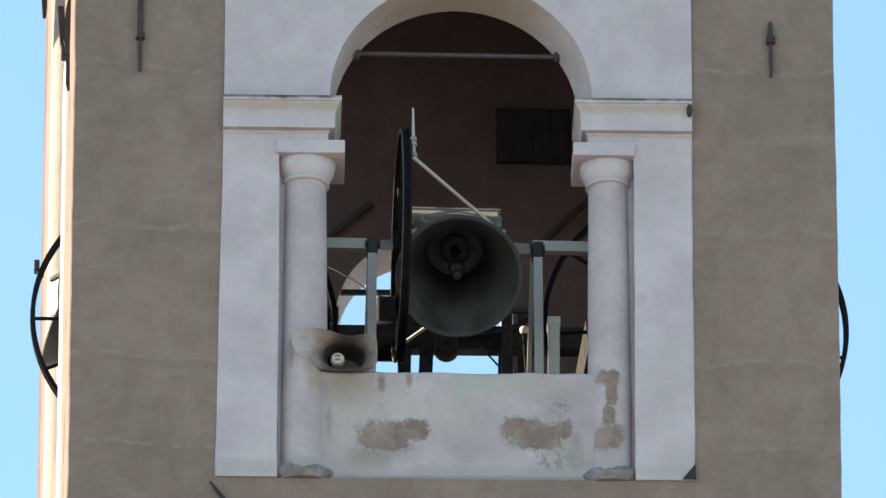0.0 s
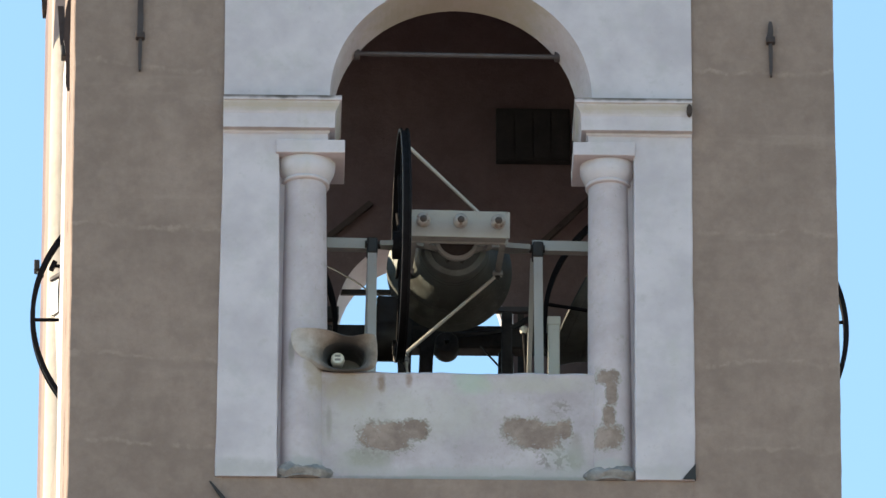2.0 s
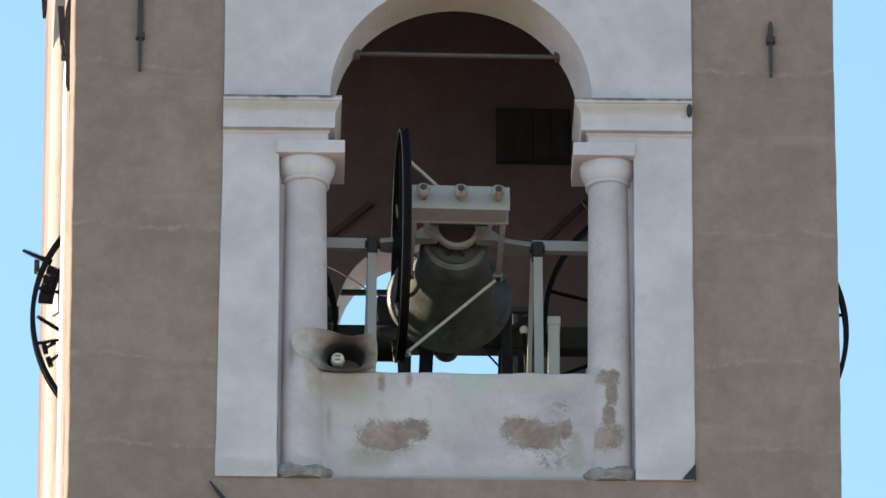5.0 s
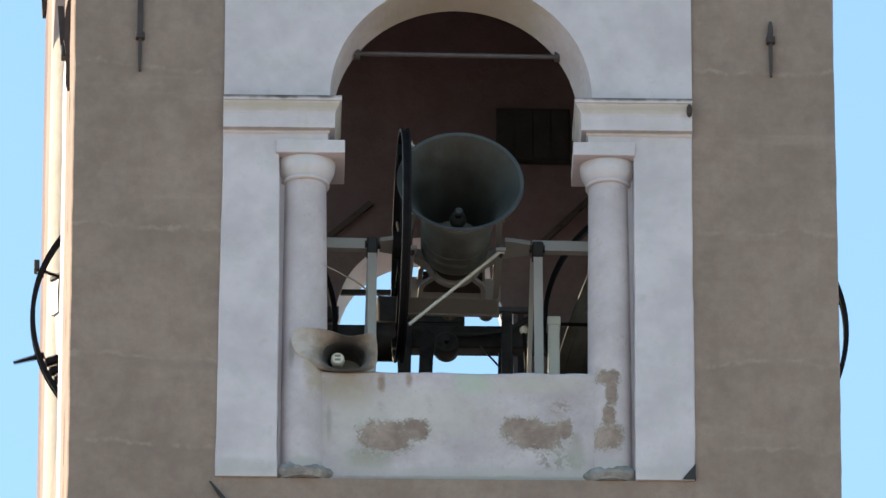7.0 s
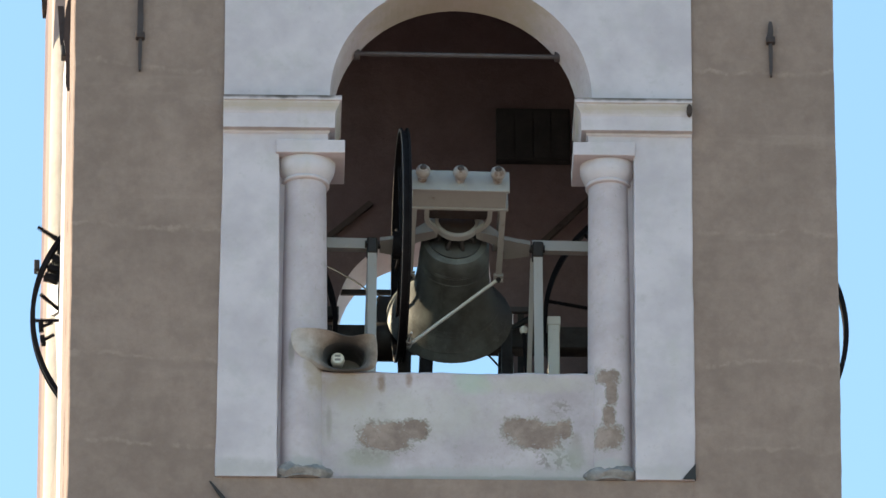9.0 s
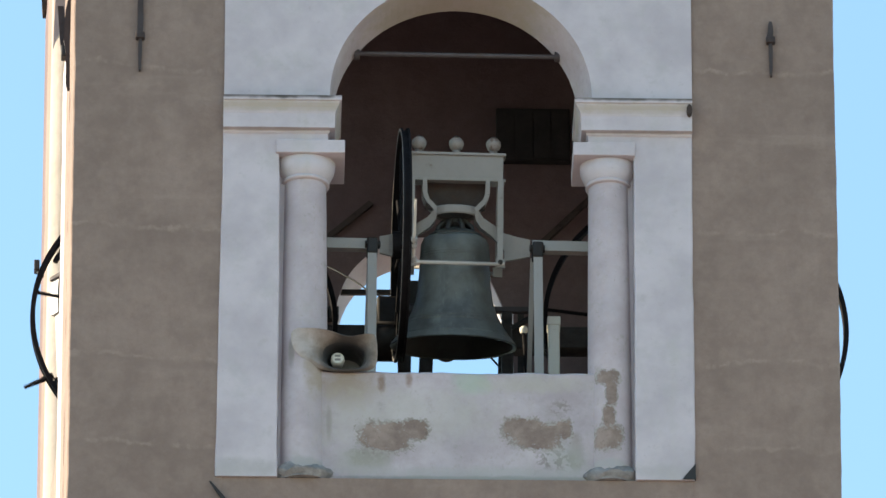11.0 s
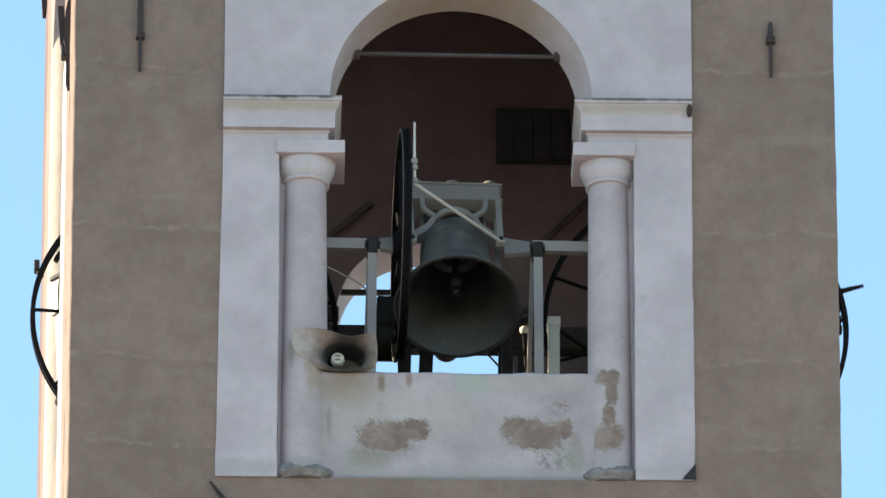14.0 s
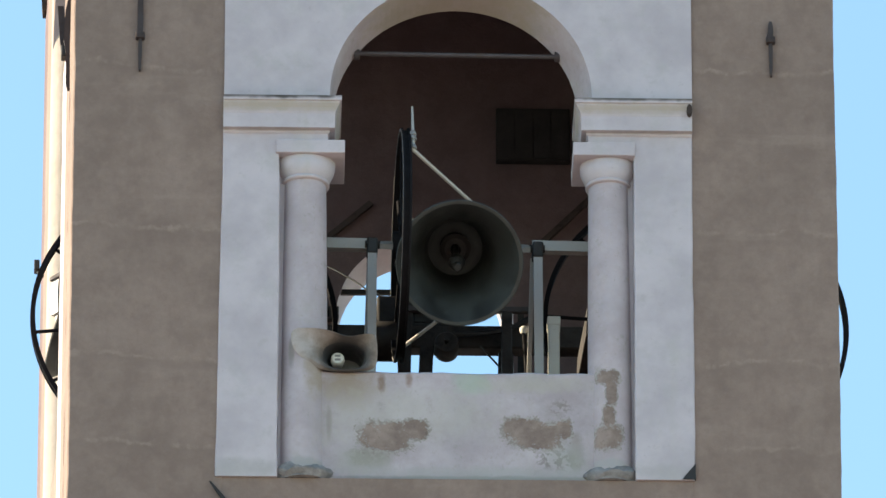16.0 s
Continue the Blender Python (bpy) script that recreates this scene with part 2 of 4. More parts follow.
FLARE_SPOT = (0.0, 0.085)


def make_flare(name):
    """Pale horn paint, brown-stained round the throat; the dark ring there is shade put into the colour."""
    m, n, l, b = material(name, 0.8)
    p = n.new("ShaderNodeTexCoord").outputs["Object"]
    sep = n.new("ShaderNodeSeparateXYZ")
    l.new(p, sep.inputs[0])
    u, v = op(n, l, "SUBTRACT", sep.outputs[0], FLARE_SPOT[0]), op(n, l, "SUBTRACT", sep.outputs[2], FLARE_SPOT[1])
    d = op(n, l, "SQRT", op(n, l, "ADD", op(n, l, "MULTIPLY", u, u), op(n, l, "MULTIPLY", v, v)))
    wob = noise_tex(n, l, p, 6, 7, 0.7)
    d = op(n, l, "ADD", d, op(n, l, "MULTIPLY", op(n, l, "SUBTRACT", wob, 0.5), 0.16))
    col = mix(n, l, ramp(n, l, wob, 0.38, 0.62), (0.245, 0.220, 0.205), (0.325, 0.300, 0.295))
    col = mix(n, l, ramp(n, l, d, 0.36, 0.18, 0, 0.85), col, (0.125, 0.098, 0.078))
    # dark ring: the throat's shade put into the colour
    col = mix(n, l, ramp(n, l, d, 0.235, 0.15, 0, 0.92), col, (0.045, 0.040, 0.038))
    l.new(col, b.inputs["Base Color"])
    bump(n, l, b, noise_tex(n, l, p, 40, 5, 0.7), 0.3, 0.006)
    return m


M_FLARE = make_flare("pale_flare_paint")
M_PALE = make_paint("pale_plastic", (0.55, 0.53, 0.47), (0.30, 0.27, 0.22), 0.5, 0.0, 0.66)
M_TIE = make_paint("weathered_tie_iron", (0.052, 0.042, 0.045), (0.06, 0.045, 0.04), 0.7, 0.1, 0.55)
M_ANCHOR = make_paint("rusty_wall_iron", (0.036, 0.025, 0.024), (0.024, 0.017, 0.016), 0.8, 0.1, 0.55)
M_SHUT = make_paint("blackened_boards", (0.018, 0.015, 0.016), (0.055, 0.046, 0.044), 0.85, 0.0, 0.6, 4.0)
M_BLACK = make_paint("black_cable", (0.012, 0.012, 0.013), (0.03, 0.03, 0.03), 0.5)
M_GROUND = make_render_coat("pale_paving", (0.346, 0.288, 0.262), (0.410, 0.348, 0.318), (0.270, 0.222, 0.200))


# ---- mesh helpers ----
def finish(name, bm, mat, parent=None, label="", smooth=False):
    me = bpy.data.meshes.new(name)
    bmesh.ops.recalc_face_normals(bm, faces=bm.faces)
    if smooth:
        for f in bm.faces:
            f.smooth = True
        for e in bm.edges:
            if len(e.link_faces) == 2 and e.calc_face_angle(0) > radians(38):
                e.smooth = False
    bm.to_mesh(me)
    bm.free()
    for one in (mat if isinstance(mat, (list, tuple)) else [mat]):
        me.materials.append(one)
    ob = new(name, me)
    if parent is not None:
        ob.parent = parent
    if label:
        tagged(ob, label)
    return ob


def part(name, bm, mat, parent, label="", smooth=False):
    return finish(name, bm, mat, parent, label, smooth)


def thing(name, m, label, category, group="", kind=""):
    ob = new(name)
    ob.empty_display_size = 0.1
    ob.matrix_basis = m
    return tagged(ob, label, category, group, kind)


def box(bm, x0, x1, y0, y1, z0, z1, fn=None, bevel=0.0):
    vs = [bm.verts.new((x, y, z)) for x in (x0, x1) for y in (y0, y1) for z in (z0, z1)]
    faces = [bm.faces.new([vs[i] for i in q]) for q in
             ((0, 1, 3, 2), (4, 6, 7, 5), (0, 4, 5, 1), (2, 3, 7, 6), (0, 2, 6, 4), (1, 5, 7, 3))]
    if bevel:
        es = {e for f in faces for e in f.edges}
        out = bmesh.ops.bevel(bm, geom=list(es), offset=bevel, segments=2, profile=0.5, affect="EDGES")
        vs = {v for f in out["faces"] for v in f.verts} | {v for v in vs if v.is_valid}
    if fn:
        for v in vs:
            v.co = fn(*v.co)
    return bm


def lathe(bm, profile, seg=48, m=None):
    """Turn (radius, height) pairs round z."""
    m = m or Matrix()
    rings = []
    for r, z in profile:
        if r < 1e-5:
            rings.append([bm.verts.new(m @ Vector((0, 0, z)))])
        else:
            rings.append([bm.verts.new(m @ Vector((r * math.cos(2 * math.pi * i / seg), r * math.sin(2 * math.pi * i / seg), z))) for i in range(seg)])
    for a, b in zip(rings, rings[1:]):
        for i in range(seg):
            j = (i + 1) % seg
            if len(a) == 1 and len(b) == 1:
                continue
            if len(a) == 1:
                bm.faces.new((a[0], b[i], b[j]))
            elif len(b) == 1:
                bm.faces.new((a[i], a[j], b[0]))
            else:
                bm.faces.new((a[i], a[j], b[j], b[i]))
    return bm


def tube(bm, points, r, seg=10, r2=None):
    """A round bar along points; r2: radius at its end."""
    pts = [Vector(p) for p in points]
    rings = []
    for k, p in enumerate(pts):
        d = (pts[min(k + 1, len(pts) - 1)] - pts[max(k - 1, 0)]).normalized()
        q = d.to_track_quat("Z", "Y").to_matrix()
        rr = r if r2 is None else r + (r2 - r) * k / (len(pts) - 1)
        rings.append([bm.verts.new(p + q @ Vector((rr * math.cos(2 * math.pi * i / seg), rr * math.sin(2 * math.pi * i / seg), 0))) for i in range(seg)])
    for a, b in zip(rings, rings[1:]):
        for i in range(seg):
            j = (i + 1) % seg
            bm.faces.new((a[i], a[j], b[j], b[i]))
    bm.faces.new(rings[0][::-1])
    bm.faces.new(rings[-1])
    return bm


def bar(bm, a, b, w, h, side=(1, 0, 0)):
    """A flat bar from a to b: w wide along side, h thick across."""
    a, b = Vector(a), Vector(b)
    d = (b - a).normalized()
    s = (Vector(side) - d * d.dot(Vector(side))).normalized()
    t = d.cross(s)
    vs = [bm.verts.new(p + s * (w / 2 * i) + t * (h / 2 * j)) for p in (a, b) for i, j in ((-1, -1), (1, -1), (1, 1), (-1, 1))]
    for q in ((3, 2, 1, 0), (4, 5, 6, 7), (0, 1, 5, 4), (1, 2, 6, 5), (2, 3, 7, 6), (3, 0, 4, 7)):
        bm.faces.new([vs[i] for i in q])
    return bm


def arch_panel(bm, u0, u1, z0, z1, d0, d1, uc, r, spring, sill, fn, seg=40, splay=1.0):
    """A slab u0..u1 by z0..z1, from depth d0 to d1, pierced by a round-headed opening. sill None: open at the foot."""
    arc = [(uc + r * math.cos(math.pi * i / seg), spring + r * math.sin(math.pi * i / seg)) for i in range(seg + 1)]
    foot = z0 if sill is None else sill
    hole = [(uc + r, foot)] + arc + [(uc - r, foot)]
    if abs(spring - foot) < 1e-6:
        hole = arc

    def cap(u, z):
        """Where the opening's edge is carried to on the slab's outline."""
        if z <= spring + 1e-6:
            return (u1 if u > uc else u0, z)
        return (u1 + (u0 - u1) * (uc + r - u) / (2 * r), z1)

    quads = []
    for (a, b) in zip(hole, hole[1:]):
        ca, cb = cap(*a), cap(*b)
        if abs(ca[1] - z1) < 1e-6 and abs(cb[1] - spring) < 1e-6:
            quads += [[a, b, cb, (cb[0], z1)], [a, (cb[0], z1), ca]]
        elif abs(cb[1] - z1) < 1e-6 and abs(ca[1] - spring) < 1e-6:
            quads += [[a, b, (ca[0], z1), ca], [b, cb, (ca[0], z1)]]
        else:
            quads.append([a, b, cb, ca])
    if sill is not None and sill > z0:
        quads.append([(u0, z0), (u1, z0), (u1, sill), (uc + r, sill), (uc - r, sill), (u0, sill)])
    cache = {}
    edge = {(round(u, 5), round(z, 5)) for u, z in hole}

    def vert(u, z, d):
        key = (round(u, 5), round(z, 5), d)
        if key not in cache:
            k = splay if d == d1 and (round(u, 5), round(z, 5)) in edge else 1.0
            cache[key] = bm.verts.new(fn(uc + (u - uc) * k, spring + (z - spring) * k if z > spring else z, d))
        return cache[key]

    def face(pts, mat=0):
        vs = []
        for v in pts:
            if v not in vs:
                vs.append(v)
        if len(vs) > 2:
            try:
                bm.faces.new(vs).material_index = mat
            except ValueError:
                pass

    for q in quads:
        face([vert(*p, d0) for p in q])
        face([vert(*p, d1) for p in q[::-1]])
    loop = hole + ([hole[0]] if sill is not None else [])
    for a, b in zip(loop, loop[1:]):
        face([vert(*a, d0), vert(*b, d0), vert(*b, d1), vert(*a, d1)], 1)
    twin = {v: cache[(k[0], k[1], d1)] for k, v in cache.items() if k[2] == d0}
    for e in [e for e in bm.edges if len(e.link_faces) == 1 and e.verts[0] in twin and e.verts[1] in twin]:
        p, q = e.verts
        bm.faces.new((p, q, twin[q], twin[p]))
    return bm


def structure(name, bm, mats, label, category="wall", smooth=False):
    return tagged(finish(name, bm, mats, smooth=smooth), label, category, kind="structure")


def wavy_box(bm, x0, x1, y0, y1, z0, z1, amount, fn=None, lean=0.0, seg=48):
    """An upright slab whose outer edges wander a little, as hand-laid plaster does."""
    rows = []
    for i in range(seg + 1):
        z = z0 + (z1 - z0) * i / seg
        a = x0 + amount * (noise.noise((x0 * 3, z * 1.3, 0.5)) + 0.6 * noise.noise((x0, z * 6.1, 1.5))) - lean * (z1 - z) / (z1 - z0)
        b = x1 + amount * (noise.noise((x1 * 3, z * 1.3, 2.5)) + 0.6 * noise.noise((x1, z * 6.1, 3.5)))
        c = min(0.010, (y1 - y0) * 0.2)
        pts = ((a + c, y0, z), (b - c, y0, z), (b, y0 + c, z), (b, y1, z), (a, y1, z), (a, y0 + c, z))
        rows.append([bm.verts.new(fn(*p) if fn else p) for p in pts])
    for p, q in zip(rows, rows[1:]):
        for i in range(6):
            j = (i + 1) % 6
            bm.faces.new((p[i], p[j], q[j], q[i]))
    bm.faces.new(rows[0][::-1])
    bm.faces.new(rows[-1])
    return bm


# ---- ground and tower shell ----
bm = bmesh.new()
lathe(bm, [(0, 0), (60, 0), (400, 0), (3500, 0)], 64)
structure("ground", bm, M_GROUND, "pale paved ground far below the belfry", "ground")

bm = bmesh.new()
box(bm, XL, XR, 0.0, BACK, 0.0, 38.0, S)
structure("wall_shaft", bm, M_BROWN, "tall brown rendered tower shaft below the belfry")

bm = bmesh.new()
wavy_box(bm, XL, -1.68, 0.0, WALL, 38.0, TOP, 0.006, S, 0.0, 90)
structure("wall_front_a", bm, M_BROWN, "brown rendered front wall beside the white bay")
bm = bmesh.new()
wavy_box(bm, 1.905, XR, 0.0, WALL, 38.0, TOP, 0.006, S, 0.0, 90)
structure("wall_front_b", bm, M_BROWN, "brown rendered front wall beside the white bay")
bm = bmesh.new()
box(bm, -1.70, 1.925, 0.004, WALL - 0.01, 38.0, 38.235, S)
structure("wall_front_sill", bm, M_BROWN, "brown rendered wall under the parapet")

PIL = [("front_pilaster_a", -1.702, -1.262), ("front_pilaster_b", 1.470, 1.922)]
for name, x0, x1 in PIL:
    bm = bmesh.new()
    wavy_box(bm, x0, x1, -0.018, WALL - 0.004, 38.237, 41.19, 0.006, None, 0.032 if x0 < 0 else 0.0)
    structure(name, bm, M_WHITE, "white limewashed pilaster framing the bell opening", "pilaster")

bm = bmesh.new()
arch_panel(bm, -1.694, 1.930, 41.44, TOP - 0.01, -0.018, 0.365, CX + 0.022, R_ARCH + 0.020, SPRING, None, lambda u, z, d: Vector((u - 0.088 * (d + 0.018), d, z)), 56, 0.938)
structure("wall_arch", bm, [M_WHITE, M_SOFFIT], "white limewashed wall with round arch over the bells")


def rect_stack(bm, rows):
    """Loft rectangles (x0, x1, y0, y1, z)."""
    rings = [[bm.verts.new(p) for p in ((x0, y0, z), (x1, y0, z), (x1, y1, z), (x0, y1, z))] for x0, x1, y0, y1, z in rows]
    for a, b in zip(rings, rings[1:]):
        for i in range(4):
            j = (i + 1) % 4
            bm.faces.new((a[i], a[j], b[j], b[i]))
    bm.faces.new(rings[0][::-1])
    bm.faces.new(rings[-1])
    return bm


IMPOST = [(41.178, 0.0), (41.188, 0.012), (41.203, 0.016), (41.209, 0.062), (41.328, 0.062), (41.348, 0.068),
          (41.378, 0.082), (41.408, 0.104), (41.423, 0.108), (41.427, 0.122), (41.465, 0.124)]
for side, x_out, x_in, name in ((-1, -1.700, -0.890, "impost_a"), (1, 1.926, 1.122, "impost_b")):
    bm = bmesh.new()
    rows = []
    for z, p in IMPOST:
        a, b = (x_out, x_in + 0.85 * p) if side < 0 else (x_in - 0.85 * p, x_out)
        rows.append((a, b, -0.020 - 0.8 * p, WALL + 0.03, z))
    rect_stack(bm, rows)
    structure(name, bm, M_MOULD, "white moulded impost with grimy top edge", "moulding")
    bm = bmesh.new()
    a, b = (-1.262, -0.890) if side < 0 else (1.122, 1.470)
    box(bm, a - (0.02 if side < 0 else 0), b + (0 if side < 0 else 0.02), -0.0205, WALL, 41.10, 41.186)
    structure(name.replace("impost", "neck_block"), bm, M_WHITE, "white block between column and impost", "moulding")
    bm = bmesh.new()
    box(bm, a + (0 if side < 0 else 0.02), b - (0.02 if side < 0 else 0), 0.11, WALL - 0.002, 38.24, 41.10)
    structure(name.replace("impost", "jamb"), bm, M_WHITE, "white limewashed jamb behind the column", "wall")

bm = bmesh.new()
nx = 40
rows = []
for k in range(nx + 1):
    x = -1.064 + 2.348 * k / nx
    dz = 0.012 * noise.noise((x * 3.1, 0.3, 0.7)) + 0.006 * noise.noise((x * 11, 2.3, 0.7))
    rows.append([bm.verts.new(p) for p in ((x, 0.055, 38.24), (x, 0.045, 39.150 + dz), (x, 0.065, 39.170 + dz), (x, 0.36, 39.176 + dz), (x, 0.36, 38.24))])
for a, b in zip(rows, rows[1:]):
    for i in range(5):
        j = (i + 1) % 5
        bm.faces.new((a[i], a[j], b[j], b[i]))
bm.faces.new(rows[0])
bm.faces.new(rows[-1][::-1])
structure("parapet", bm, M_PARAPET, "white limewashed parapet with bare plaster patches", "parapet")

# engaged columns with capitals and bases
def column(m, cx, r, ab, mat, label="white limewashed round column with worn base and plain capital"):
    """A round column; m: its foot, with the street side at -y; ab: the abacus's ends."""
    col = thing("column", m, label, "column", "columns of the bell openings")
    bm = bmesh.new()
    lathe(bm, [(0, 0.08), (r * 1.03, 0.08), (r * 1.03, 0.5), (r, 1.4), (r * 0.93, 2.57), (0, 2.57)], 40)
    part("shaft", bm, mat, col, smooth=True)
    bm = bmesh.new()
    lathe(bm, [(0, 0.0), (r * 1.18, 0.0), (r * 1.34, 0.018), (r * 1.46, 0.04), (r * 1.47, 0.062), (r * 1.38, 0.078), (r * 1.30, 0.086), (r * 1.22, 0.102), (r * 1.10, 0.120), (r * 1.04, 0.14), (0, 0.14)], 72)
    for v in bm.verts:
        if v.co.xy.length > 0.1 and v.co.z > 0.001:
            k = noise.noise(Vector((v.co.x * 9 + cx, v.co.y * 9, v.co.z * 14))) + 0.5 * noise.noise(Vector((v.co.x * 27, v.co.y * 27 + cx, v.co.z * 30)))
            v.co.xy *= 1 + 0.10 * k
            v.co.y *= 0.86
            v.co.z += 0.024 * k
    part("base", bm, M_CEMENT, col, "broken grey cement column base", smooth=True)
    bm = bmesh.new()
    lathe(bm, [(0, 2.56), (r * 0.95, 2.56), (r * 1.05, 2.567), (r * 1.075, 2.578), (r * 1.05, 2.590), (r * 0.99, 2.597), (r * 1.04, 2.610),
               (r * 1.15, 2.638), (r * 1.25, 2.675), (r * 1.305, 2.715), (r * 1.325, 2.765), (0, 2.765)], 40)
    for v in bm.verts:
        if v.co.z > 2.60:
            v.co.y *= 1 - 0.20 * (v.co.z - 2.60) / 0.165
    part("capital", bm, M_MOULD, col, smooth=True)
    bm = bmesh.new()
    box(bm, ab[0] - cx, ab[1] - cx, -0.165 - 0.045, 0.33, 2.765, 2.878, None, 0.006)
    part("abacus", bm, M_WHITE, col)
    return col


column(pose(-1.064, 0.165, 38.24), -1.064, 0.178, (-1.290, -0.758), M_COLUMN_L)
column(pose(1.284, 0.165, 38.24), 1.284, 0.168, (1.006, 1.482), M_COLUMN_R)
# back wall and side walls
bm = bmesh.new()
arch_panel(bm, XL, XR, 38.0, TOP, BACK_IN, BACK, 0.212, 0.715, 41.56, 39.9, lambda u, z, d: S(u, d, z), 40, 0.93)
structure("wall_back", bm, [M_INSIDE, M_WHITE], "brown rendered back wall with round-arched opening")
YC = 2.34
for name, d0, d1, spring, mid, half in (("wall_left", XL, XL + 0.45, 43.20, 2.26, 0.88), ("wall_right", XR - 0.45, XR, 41.85, YC, 0.80)):
    bm = bmesh.new()
    arch_panel(bm, WALL, BACK_IN, 38.0, TOP, d0, d1, mid, half, spring, 39.14, lambda u, z, d: S(d, u, z), 40)
    structure(name, bm, [M_BROWN, M_WHITE], "brown rendered side wall with round-arched opening")
bm = bmesh.new()
arch_panel(bm, 0.80, 3.50, 38.24, TOP - 0.02, XR + 0.002, XR + 0.02, YC, 0.80, 41.85, 39.14, lambda u, z, d: S(d, u, z), 40)
structure("bay_right", bm, [M_WHITE, M_WHITE], "white limewashed bay round the side opening")
# on the sunlit side a flat white pilaster stands before the opening and a round column beyond it
bm = bmesh.new()
wavy_box(bm, XL - 0.004, XL + 0.05, 0.93, 1.378, 38.24, 42.42, 0.002, S)
structure("pilaster_side", bm, M_WHITE, "white limewashed pilaster in full sun", "pilaster")
side = thing("column", Matrix.Translation(S(XL + 0.150, YC + 0.80, 38.24)), "cream round column in full sun beside the side opening", "column", "columns of the bell openings")
bm = bmesh.new()
lathe(bm, [(0, 0.0), (0.165, 0.0), (0.163, 1.5), (0.158, 5.84), (0, 5.84)], 48)
part("shaft", bm, M_CREAM, side, smooth=True)
bm = bmesh.new()
box(bm, XL + 0.45, XR - 0.45, WALL, BACK_IN, FLOOR - 0.25, FLOOR, S)
structure("floor", bm, M_WOOD, "dark timber belfry floor", "floor")
bm = bmesh.new()
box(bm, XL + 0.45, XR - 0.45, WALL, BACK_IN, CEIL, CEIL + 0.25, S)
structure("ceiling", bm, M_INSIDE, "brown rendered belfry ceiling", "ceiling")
bm = bmesh.new()
box(bm, XL - 0.02, XR + 0.02, -0.02, BACK + 0.02, TOP, TOP + 0.3, S)
structure("roof", bm, M_BROWN, "plain slab closing the tower top", "roof")


# ---- bells ----
BELL = [(0.0, 0.090), (0.10, 0.092), (0.195, 0.080), (0.246, 0.054), (0.266, 0.008), (0.271, -0.08), (0.274, -0.20), (0.285, -0.33),
        (0.302, -0.44), (0.326, -0.52), (0.362, -0.60), (0.404, -0.67), (0.446, -0.73), (0.480, -0.770), (0.494, -0.794), (0.488, -0.803), (0.462, -0.797),
        (0.412, -0.715), (0.362, -0.625), (0.318, -0.54), (0.286, -0.43), (0.264, -0.32), (0.242, -0.20), (0.214, -0.06), (0.16, -0.025), (0.0, -0.02)]


def arc_ring(bm, r0, r1, x0, x1, a0, a1, seg):
    """A ring piece in the y-z plane between radii and widths; angles in degrees from -y upwards."""
    full = a1 - a0 >= 359.9
    n = seg if full else seg + 1
    rings = []
    for i in range(n):
        a = radians(a0 + (a1 - a0) * i / seg)
        c, s = -math.cos(a), math.sin(a)
        rings.append([bm.verts.new((x, r * c, r * s)) for x, r in ((x0, r0), (x1, r0), (x1, r1), (x0, r1))])
    pairs = [(i, (i + 1) % n) for i in range(seg)]
    for i, k in pairs:
        for q in range(4):
            w = (q + 1) % 4
            bm.faces.new((rings[i][q], rings[i][w], rings[k][w], rings[k][q]))
    if not full:
        bm.faces.new(rings[0])
        bm.faces.new(rings[-1][::-1])
    return bm


